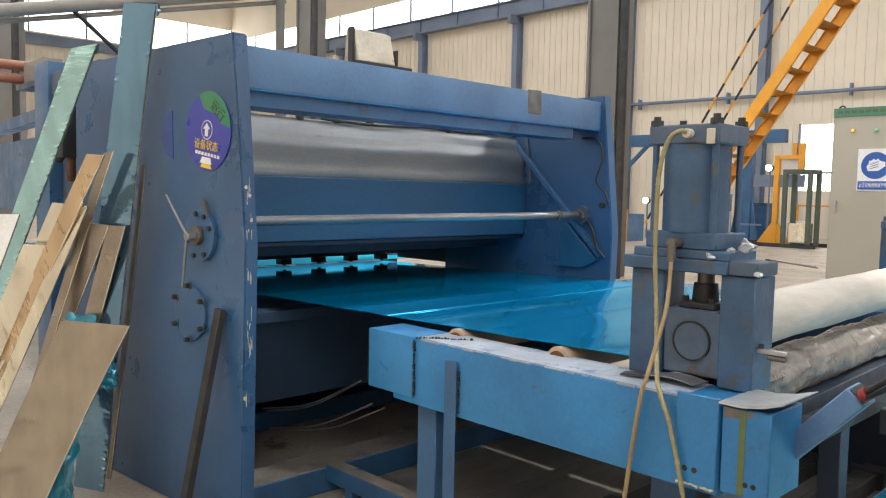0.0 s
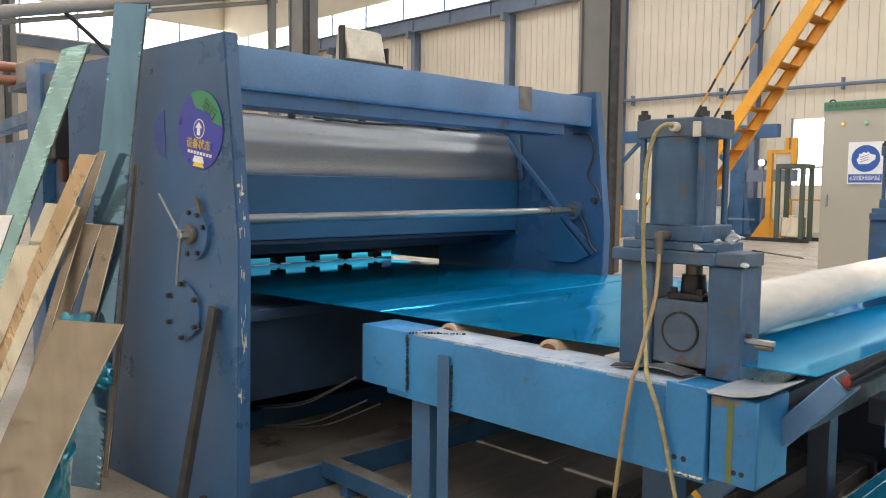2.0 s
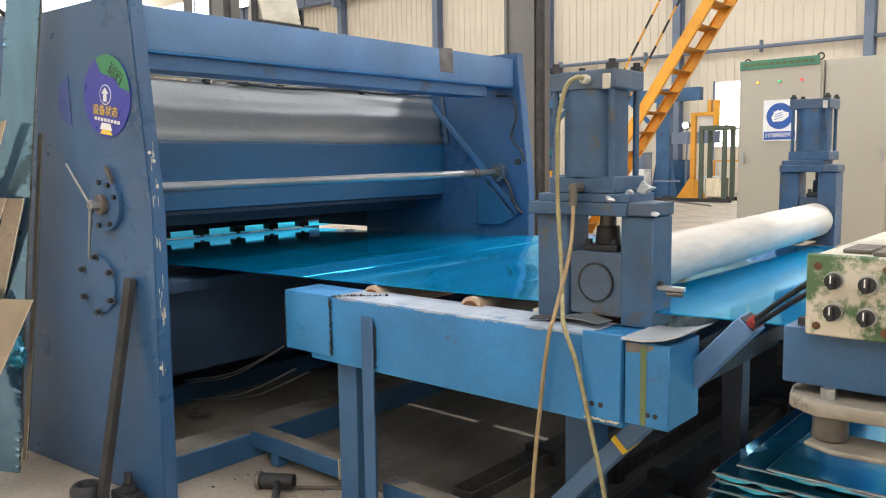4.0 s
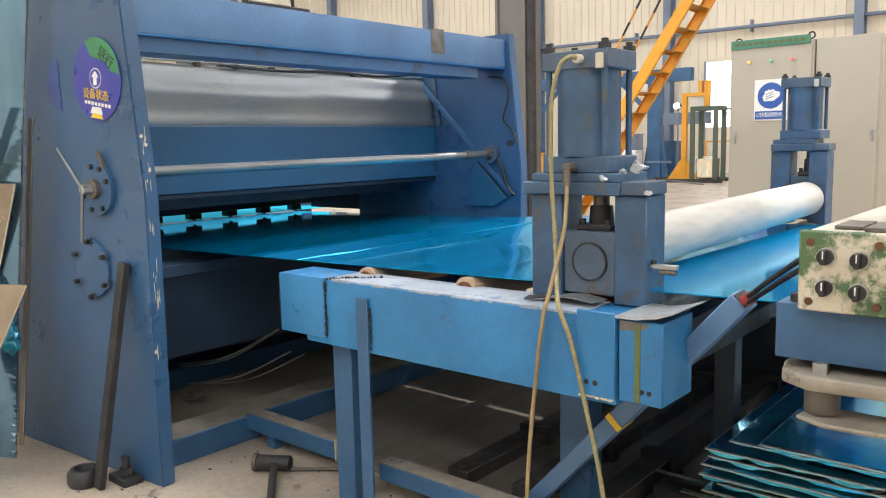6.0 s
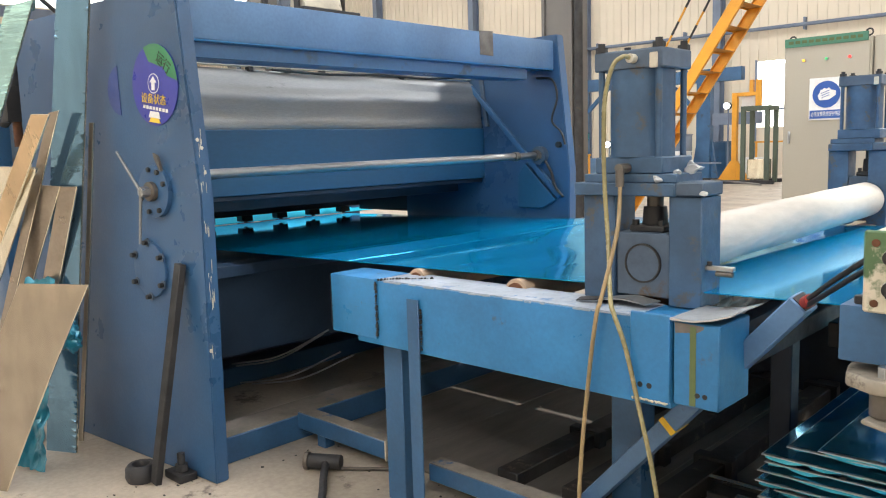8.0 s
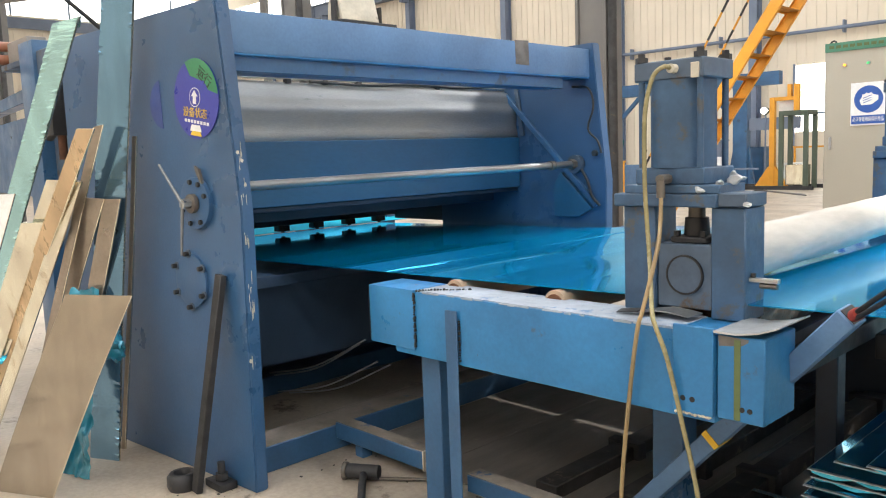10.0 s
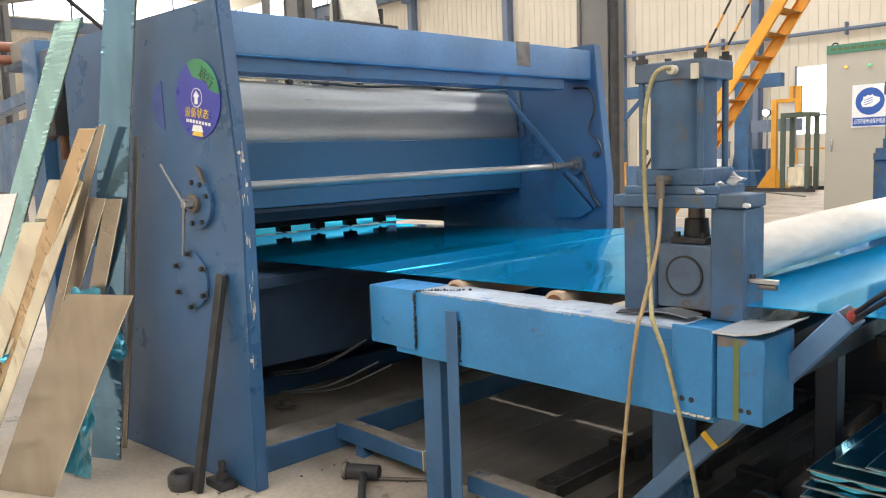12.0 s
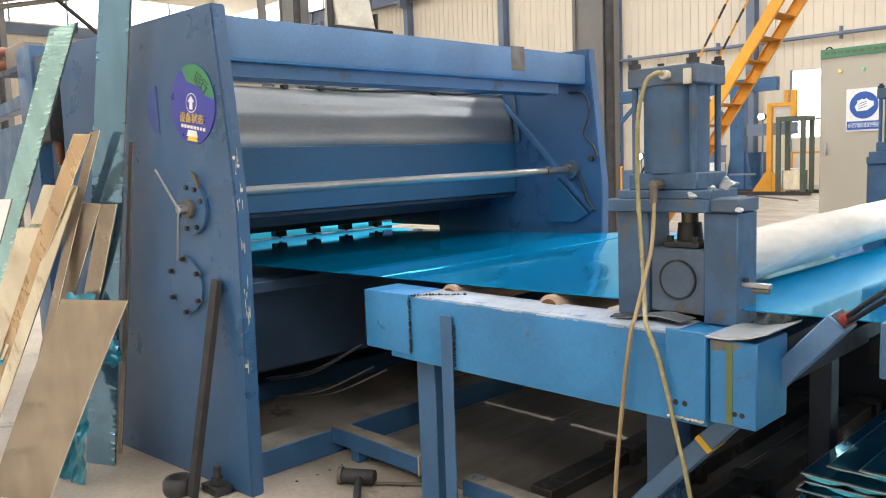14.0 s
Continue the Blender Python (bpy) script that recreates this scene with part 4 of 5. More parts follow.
def build_table():
    t = root("roller_table", (1.3, 0.5, 0), "bright blue welded steel run-out table frame", "table")
    rnd = random.Random(2)
    beam = part("front_beam", box(0.62, 1.985, 0.262, 0.47, 0.665, 0.922, 0.01), BLUE_LIGHT, t, "bright blue box beam with scuffed paint")
    part("beam_dust", box(0.74, 1.86, 0.27, 0.46, 0.922, 0.925, 0.0), DUST_TOP, beam, "pale dusty top face")
    for k in range(14):
        x = 0.76 + 0.078 * k + rnd.uniform(-0.035, 0.035)
        part("edge_wear", crumple(box(x, x + rnd.uniform(0.006, 0.09), 0.2612, 0.2655, 0.9185 + rnd.uniform(-0.001, 0.003), 0.9232, 0), 0.0014, 60, k), DUST_TOP, beam)
    cap = part("end_plate", box(0.475, 0.745, 0.254, 0.44, 0.69, 0.928, 0.006), BLUE_LIGHT, beam, "patched blue end plate")
    part("weld_seam", weld(bmesh.new(), (0.748, 0.256, 0.70), (0.748, 0.256, 0.92), 26, 0.006, rnd), DARK, cap, "dark rough weld seam")
    part("weld_seam", weld(bmesh.new(), (0.477, 0.252, 0.70), (0.477, 0.252, 0.92), 20, 0.004, rnd), DARK, cap)
    part("weld_seam", weld(bmesh.new(), (0.75, 0.262, 0.925), (0.92, 0.40, 0.925), 18, 0.007, rnd), DARK, beam)
    cover = part("cover_plate", box(1.86, 1.985, 0.250, 0.262, 0.685, 0.94, 0.003), BLUE_LIGHT, beam, "bright blue cover plate with two holes")
    for x in (1.893, 1.922):
        part("hole", rod((x, 0.2495, 0.727), (x, 0.2515, 0.727), 0.0085, 14), RUBBER, cover)
    part("weld_seam", weld(bmesh.new(), (1.865, 0.252, 0.684), (1.98, 0.252, 0.684), 18, 0.005, rnd), CREAM_OLD, cover)
    end = part("end_box", box(1.99, 2.125, 0.262, 0.46, 0.685, 0.925, 0.004), BLUE_LIGHT, beam, "bright blue end box with olive streak")
    part("paint_streak", box(2.040, 2.058, 0.2605, 0.263, 0.69, 0.915, 0), OLIVE, end, "olive paint streak")
    part("rust_edge", crumple(box(1.995, 2.08, 0.2608, 0.263, 0.893, 0.922, 0), 0.006, 40), STAIN, end)
    for x in (2.063, 2.085):
        part("hole", rod((x, 0.2605, 0.722), (x, 0.2625, 0.722), 0.0075, 12), RUBBER, end)
    tip = prism([(1.985, 0.935), (2.05, 0.934), (2.11, 0.945), (2.16, 0.962), (2.16, 0.958), (2.11, 0.940), (2.05, 0.929), (1.985, 0.929)], "y", 0.25, 0.47, 0)
    part("bent_sheet", tip, GALV, beam, "bent bare steel top sheet")
    part("leg", box(0.695, 0.80, 0.33, 0.44, 0.0, 0.665), BLUE, t)
    part("leg", box(1.545, 1.665, 0.66, 0.76, 0.0, 0.665), BLUE, t)
    part("leg_bracket", box(1.55, 1.66, 0.47, 0.76, 0.665, 0.735), BLUE, t)
    brk = part("angle_bracket", box(0.925, 0.985, 0.248, 0.254, 0.0, 0.872, 0.002), BLUE, t, "blue angle iron bracket")
    part("angle_flange", box(0.921, 0.9248, 0.254, 0.2615, 0.0, 0.868, 0.0), BLUE_PALE, brk)
    part("weld_seam", weld(bmesh.new(), (0.988, 0.258, 0.68), (0.988, 0.258, 0.84), 16, 0.005, rnd), DARK, brk)
    part("foot_rail", box(-0.14, 0.50, 0.49, 0.57, 0.06, 0.145, 0.005), BLUE, t, "low blue foot rail")
    part("rail_dust", box(-0.138, 0.498, 0.492, 0.568, 0.1452, 0.148, 0), DUST_BROWN, t)
    part("rail_dust", box(0.802, 1.998, 0.462, 0.538, 0.1352, 0.138, 0), DUST_BROWN, t)
    part("rail_end", box(0.50, 0.507, 0.488, 0.572, 0.055, 0.15, 0.001), CREAM_OLD, t)
    part("foot_rail", box(0.80, 2.0, 0.46, 0.54, 0.06, 0.135, 0.005), BLUE, t, "low blue foot rail")
    part("rail_foot", box(0.0, 0.06, 0.5, 0.56, 0, 0.06, 0.003), BLUE, t)
    part("rail_foot", box(1.2, 1.26, 0.47, 0.53, 0, 0.06, 0.003), BLUE, t)
    # far beam widened up to the sheet edge to close a slot of light
    part("far_beam", box(0.06, 2.11, 2.555, 2.9, 0.68, 0.932), BLUE, t)
    for x in (0.62, 1.75):
        part("leg", box(x, x + 0.11, 2.74, 2.85, 0.0, 0.68), BLUE, t)
    # added plate, keeps the north skylight off the floor under the table
    part("far_skirt", box(0.5, 1.74, 2.755, 2.765, 0.0, 0.68, 0.002), DARK_BLUE, t, "added plate blocking skylight from under the table")
    # rail and inner legs are coloured dark for the shade below the sheet
    part("roll_rail", bar((1.865, 0.47, 0.725), (1.865, 2.72, 0.775), 0.08, 0.09), DARK_BLUE, t, "dark blue rail below the lower roll")
    part("cross_beam", box(1.90, 1.975, 0.47, 2.75, 0.655, 0.735, 0.005), DARK, t, "dark cross beam under the lower roll")
    part("leg", box(1.885, 1.965, 1.25, 1.33, 0.0, 0.655, 0.004), DARK_BLUE, t)
    part("leg", box(1.885, 1.965, 2.5, 2.58, 0.0, 0.655, 0.004), DARK_BLUE, t)
    # the paler blue stands in for light falling on the arm
    arm = part("inclined_arm", bar((1.39, 0.6535, 0.03), (2.288, 0.415, 0.988), 0.06, 0.072, 0.004, (0, 1, 0)), BLUE_PALE, t, "inclined square tube arm")
    part("tape", bar((1.847, 0.532, 0.5175), (1.864, 0.5275, 0.5355), 0.062, 0.0745, 0.0, (0, 1, 0)), YELLOW_TAPE, arm, "yellow tape band")
    part("arm_mouth", bar((2.2872, 0.4152, 0.9872), (2.2897, 0.4145, 0.9899), 0.047, 0.058, 0.0, (0, 1, 0)), DARK, arm)
    return t


table = build_table()


def build_table_roller():
    r = root("table_roller", (0.80, 1.5, 0.90), "tan sleeved table roller under the sheet", "roller", group="table rollers")
    part("sleeve", rod((0.80, 0.43, 0.90), (0.80, 2.7, 0.90), 0.05, 32, None, 0.004), TAN_ROLL, r)
    part("end_cap", rod((0.80, 0.424, 0.90), (0.80, 0.43, 0.90), 0.036, 20), RUST, r)
    part("axle", rod((0.80, 0.40, 0.90), (0.80, 2.75, 0.90), 0.014, 12), STEEL, r)
    copy_thing(r, pose(1.30, 1.5, 0.906))


build_table_roller()


# ---- pinch rolls and their cylinders ----
def build_pinch(shift=0.0):
    """A two-post frame with its cylinder; shift moves the outer post in."""
    p = root("pinch_cylinder", (1.78, 0.5, 0.925), "blue pneumatic cylinder on a two-post frame", "cylinder", group="pinch roll cylinders")
    for x0, x1 in ((1.585, 1.70), (1.885 - shift, 1.99 - shift)):
        part("post", box(x0, x1, 0.43, 0.56, 0.925, 1.26, 0.004), BLUE_GRIME, p)
    part("frame_plate", box(1.565 + shift / 3, 1.915 - shift, 0.405, 0.57, 1.26, 1.30, 0.004), BLUE_GRIME, p)
    part("frame_plate", box(1.87 - shift, 2.0 - shift, 0.415, 0.55, 1.262, 1.303, 0.004), BLUE_GREY, p)
    part("step_plate", box(1.60, 1.92 - shift, 0.412, 0.58, 1.30, 1.327, 0.003), BLUE_GRIME, p)
    part("lower_flange", box(1.636, 1.87, 0.42, 0.61, 1.327, 1.378, 0.004), BLUE_GRIME, p)
    part("barrel", rod((1.752, 0.512, 1.378), (1.752, 0.512, 1.642), 0.0985, 56), BLUE_GRIME, p, "smooth blue cylinder barrel")
    part("cap", box(1.636, 1.868, 0.417, 0.605, 1.642, 1.70, 0.004), BLUE_GREY, p, "grey-blue cylinder cap")
    for x in (1.654, 1.850):
        for y in (0.433, 0.589):
            part("tie_rod", rod((x, y, 1.378), (x, y, 1.642), 0.010, 14), BLUE_GRIME, p)
            nut = part("nut", rod((x, y, 1.70), (x, y, 1.716), 0.019, 6), DARK, p)
            part("stud", rod((x, y, 1.716), (x, y, 1.728), 0.011, 12), DARK, nut)
    part("lug", box(1.83, 1.856, 0.41, 0.417, 1.64, 1.685, 0.002), CREAM_OLD, p, "bare metal tab")
    block = part("bearing_block", box(1.70, 1.885 - shift, 0.442, 0.58, 0.945, 1.145, 0.004), BLUE_GREY, p, "grimy bearing block with round cover")
    part("bearing_cover", rod((1.795, 0.436, 1.05), (1.795, 0.443, 1.05), 0.056, 40), BLUE_GREY, block)
    g = bmesh.new()
    for k in range(48):
        a0, a1 = 2 * math.pi * k / 48, 2 * math.pi * (k + 1) / 48
        v = [g.verts.new((1.795 + r * math.cos(a), y, 1.05 + r * math.sin(a))) for r, y, a in ((0.056, 0.434, a0), (0.0615, 0.434, a0), (0.0615, 0.434, a1), (0.056, 0.434, a1))]
        w = [g.verts.new((q.co.x, 0.442, q.co.z)) for q in v]
        for f in ((0, 1, 2, 3), (7, 6, 5, 4), (1, 5, 6, 2), (0, 3, 7, 4)):
            g.faces.new([(v + w)[i] for i in f])
    bmesh.ops.remove_doubles(g, verts=g.verts, dist=0.0005)
    part("groove", g, RUBBER, block)
    part("rod_foot", box(1.735, 1.855, 0.46, 0.58, 1.145, 1.165, 0.004), DARK, block)
    part("foot_bolt", rod((1.752, 0.472, 1.165), (1.752, 0.472, 1.182), 0.011, 6), DARK, block)
    part("foot_bolt", rod((1.838, 0.472, 1.165), (1.838, 0.472, 1.182), 0.011, 6), DARK, block)
    part("rod_collar", rod((1.793, 0.52, 1.165), (1.793, 0.52, 1.222), 0.040, 24, 0.036, 0.003), DARK, p)
    part("piston_rod", rod((1.793, 0.52, 1.222), (1.793, 0.52, 1.26), 0.026, 20), CAST, p)
    return p


pinch = build_pinch()
far_pinch = build_pinch(0.075)
# the far frame stands on taller posts and carries a slimmer, shorter cylinder
for piece in [far_pinch, *far_pinch.children_recursive]:
    if piece.type == "MESH":
        for v in piece.data.vertices:
            v.co.z = float(np.interp(v.co.z + 0.925, (0.9, 1.26, 1.378, 1.642, 1.73), (0.9, 1.315, 1.425, 1.645, 1.722))) - 0.925
            v.co.x = -0.01 + 0.86 * (v.co.x + 0.01)
far_pinch.location = (1.775, 2.78, 0.955)


def build_near_fittings():
    """Hoses, sensor and loose scraps on the near cylinder alone."""
    h = root("air_hose", (1.75, 0.25, 0.0), "translucent amber air hose from the cylinder cap", "hose")
    part("hose", tube([(1.775, 0.40, 1.672), (1.765, 0.375, 1.677), (1.74, 0.355, 1.65), (1.722, 0.342, 1.56), (1.718, 0.34, 1.44), (1.72, 0.34, 1.30), (1.745, 0.32, 1.12), (1.795, 0.25, 0.97), (1.815, 0.237, 0.925), (1.855, 0.234, 0.83), (1.90, 0.236, 0.65), (1.95, 0.235, 0.44), (2.02, 0.235, 0.012)], 0.0069, 12), HOSE, h)
    part("fitting", rod((1.775, 0.417, 1.672), (1.775, 0.392, 1.672), 0.014, 12), CREAM_OLD, h)
    h = root("air_hose", (1.70, 0.25, 0.0), "brown air hose hanging down to the floor", "hose")
    part("hose", tube([(1.755, 0.372, 1.30), (1.762, 0.355, 1.22), (1.772, 0.32, 1.14), (1.765, 0.25, 0.97), (1.757, 0.237, 0.925), (1.74, 0.234, 0.81), (1.725, 0.236, 0.70), (1.708, 0.235, 0.55), (1.692, 0.235, 0.36), (1.68, 0.23, 0.012)], 0.0066, 12), HOSE_BROWN, h)
    e = part("elbow", rod((1.752, 0.375, 1.29), (1.752, 0.375, 1.342), 0.013, 12), CAST, h)
    part("elbow_nut", rod((1.752, 0.42, 1.345), (1.752, 0.368, 1.345), 0.015, 8), CAST, e)
    s = root("proximity_sensor", (2.0, 0.47, 1.04), "small metal sensor bracket on the post", "sensor")
    part("bracket", box(1.985, 2.075, 0.455, 0.475, 1.042, 1.056, 0.002), STEEL, s)
    part("body", rod((2.02, 0.465, 1.033), (2.07, 0.465, 1.033), 0.0085, 12), CAST, s)
    part("screw", rod((2.0, 0.465, 1.056), (2.0, 0.465, 1.068), 0.008, 8), DARK, s)
    rnd = random.Random(5)
    for k, (x, y, z, s) in enumerate(((1.862, 0.408, 1.312, 0.012), (1.91, 0.43, 1.332, 0.011), (1.925, 0.5, 1.336, 0.016), (1.90, 0.565, 1.34, 0.018), (2.0, 0.42, 1.27, 0.009))):
        w = root("tape_scrap", (x, y, z), "crumpled dusty tape scrap on the frame", "scrap", group="tape scraps")
        g = bmesh.new()
        bmesh.ops.create_icosphere(g, subdivisions=2, radius=s, matrix=Matrix.Translation((x, y, z)) @ Matrix.Diagonal((1.3, 0.7, 0.8, 1)))
        part("scrap", crumple(crumple(g, s * 0.8, 40, k), s * 0.5, 110, k), GALV, w)
    b = root("cable_flap", (2.0, 0.62, 1.29), "pale rag strip hanging from the frame", "rag")
    part("strip", crumple(bar((1.975, 0.53, 1.308), (2.075, 0.63, 1.287), 0.02, 0.004, 0), 0.006, 30), STAIN, b)
    sc = root("metal_scraps", (1.72, 0.32, 0.925), "bent sheet scraps lying on the beam", "scrap")
    part("scrap", sheet_strip((1.66, 0.36, 0.927), (1, -0.1, 0.06), (0.1, 1, 0), 0.2, 0.08, 0.003, 0.012), STEEL, sc)
    part("scrap", sheet_strip((1.62, 0.33, 0.93), (1, 0.3, 0.1), (0, 1, 0.2), 0.07, 0.03, 0.003), DARK, sc)
    g = rod((1.80, 0.52, 0.93), (1.80, 0.62, 0.93), 0.05, 24)
    part("roll_stub", g, RUST, sc)


build_near_fittings()


def wrapped_roll(p, q, r, rough, scale, segs=64, rings=110, squash=1.0):
    p, q = Vector(p), Vector(q)
    g = bmesh.new()
    rows = []
    for i in range(rings + 1):
        t = i / rings
        c = p.lerp(q, t)
        row = []
        for k in range(segs):
            a = 2 * math.pi * k / segs
            n = noise.fractal(Vector((math.cos(a) * scale * 0.14, t * scale, math.sin(a) * scale * 0.14)), 0.8, 2.2, 4)
            rr = r + rough * n * (1 - squash * t)
            row.append(g.verts.new(c + Vector((math.cos(a), 0, math.sin(a))) * rr))
        rows.append(row)
    for u, v in zip(rows, rows[1:]):
        for k in range(segs):
            g.faces.new((u[k], u[(k + 1) % segs], v[(k + 1) % segs], v[k]))
    g.faces.new(rows[0])
    g.faces.new(rows[-1][::-1])
    return g


def build_rolls():
    u = root("upper_roll", (1.79, 1.6, 1.07), "white paper-wrapped upper pinch roll", "roller", group="pinch rolls")
    part("wrap", wrapped_roll((1.795, 0.60, 1.071), (1.795, 2.70, 1.095), 0.088, 0.005, 9, squash=0.7), WHITE_WRAP, u)
    part("shaft", rod((1.795, 0.5, 1.055), (1.795, 2.92, 1.08), 0.035, 20), DARK, u)
    part("end_disc", rod((1.795, 2.70, 1.094), (1.795, 2.71, 1.094), 0.075, 28), RUBBER, u)
    lo = root("lower_roll", (1.79, 1.6, 0.86), "dark lower pinch roll in crumpled grey film", "roller", group="pinch rolls")
    part("wrap", wrapped_roll((1.80, 0.58, 0.858), (1.80, 2.75, 0.886), 0.086, 0.016, 13, rings=200, squash=0.5), GREY_WRAP, lo)
    part("shaft", rod((1.80, 0.47, 0.857), (1.80, 2.9, 0.887), 0.035, 20), DARK, lo)
    g = bmesh.new()
    box(-8.6, 0.0, -1.05, 1.05, -0.0015, 0.0015, 0, g)
    s = tagged(link("strip_sheet", g, BLUE_FILM, smooth=False), "wide aluminium sheet under glossy blue film, sliding out", "sheet")
    s.matrix_basis = strip_pose(0)
    return s


def strip_pose(t):
    x = 1.60 + 0.30 * t
    return pose(x, 1.50, 0.937 + 0.0195 * x, 0, -1.117, 0)


strip = build_rolls()


# ---- console and sheet stack ----
def build_console():
    c = root("control_console", (2.72, 0.2, 0), "worn green and cream control box on a blue carriage", "console")
    head = part("switch_box", crumple(box(2.555, 2.86, -0.02, 0.75, 1.075, 1.232, 0.008), 0.0015, 30), CREAM_OLD, c, "chipped cream switch box")
    part("front_plate", crumple(box(2.552, 2.83, -0.034, -0.02, 1.07, 1.236, 0.004), 0.002, 40), GREEN_OLD, head, "front plate with flaking green paint")
    for x, z in ((2.607, 1.185), (2.668, 1.182), (2.607, 1.122), (2.668, 1.118), (2.735, 1.182), (2.735, 1.118)):
        k = part("rotary_switch", rod((x, -0.034, z), (x, -0.041, z), 0.0185, 28, None, 0.002), STEEL, head, "black rotary switch with chrome ring")
        part("knob", rod((x, -0.041, z), (x, -0.055, z), 0.0158, 24, None, 0.002), RUBBER, k)
        part("grip", box(x - 0.005, x + 0.005, -0.068, -0.0545, z - 0.0145, z + 0.0145, 0.0015), RUBBER, k)
        part("pointer_line", box(x - 0.0012, x + 0.0012, -0.0687, -0.0679, z - 0.002, z + 0.014, 0), STICK_WHITE, k)
    for x, z in ((2.575, 1.212), (2.575, 1.09), (2.70, 1.212), (2.70, 1.09)):
        part("plug", rod((x, -0.034, z), (x, -0.037, z), 0.008, 10), RUST, head)
    part("top_plate", box(2.60, 2.655, 0.04, 0.16, 1.233, 1.241, 0.002), CAST, head)
    part("top_plate", box(2.665, 2.74, 0.0, 0.12, 1.233, 1.243, 0.002), CAST, head)
    part("end_roller", rod((2.66, 0.30, 1.29), (2.80, 0.30, 1.29), 0.045, 24, None, 0.004), CAST, head)
    part("roller_mount", box(2.68, 2.80, 0.27, 0.33, 1.232, 1.29, 0.003), CAST, head)
    part("carriage", box(2.50, 2.95, 0.0, 0.42, 0.955, 1.075, 0.006), BLUE, c, "blue carriage box")
    part("edge_bolt", rod((2.535, 0.03, 1.075), (2.535, 0.03, 1.092), 0.014, 10), DARK, c)
    cast = prism([(2.505, 0.06), (2.52, -0.01), (2.58, -0.05), (2.95, -0.02), (2.95, 0.3), (2.53, 0.3)], "z", 0.905, 0.935, 0.004)
    part("casting", cast, CAST_CREAM, c, "grimy cream painted guide plate")
    part("casting", prism([(2.56, -0.04), (2.62, -0.07), (2.95, -0.05), (2.95, 0.05), (2.57, 0.05)], "z", 0.838, 0.848, 0.003), CAST_CREAM, c)
    part("guide_roller", rod((2.60, 0.0, 0.852), (2.60, 0.0, 0.905), 0.035, 26, None, 0.003), CAST, c)
    part("guide_bolt", rod((2.597, -0.01, 0.935), (2.597, -0.01, 0.958), 0.016, 6), STEEL, c)
    part("spacer", box(2.55, 2.9, 0.1, 0.35, 0.935, 0.955, 0), DARK, c)
    part("column", box(2.86, 2.98, 0.15, 0.27, 0.0, 0.905, 0.005), BLUE_GREY, c)
    cab = root("power_cable", (2.4, 0.5, 0.95), "pair of grey cables with a red tape band", "cable")
    part("cable", tube([(2.275, 0.418, 0.972), (2.318, 0.368, 0.994), (2.39, 0.286, 1.045), (2.475, 0.185, 1.105), (2.56, 0.08, 1.16)], 0.0072, 10), RUBBER, cab)
    part("cable", tube([(2.275, 0.418, 0.982), (2.316, 0.37, 1.008), (2.39, 0.286, 1.066), (2.475, 0.185, 1.127), (2.56, 0.09, 1.186)], 0.0072, 10), DARK, cab)
    part("tape_band", rod((2.298, 0.395, 0.990), (2.318, 0.373, 1.003), 0.0165, 14), RED_TAPE, cab, "red tape band")


build_console()


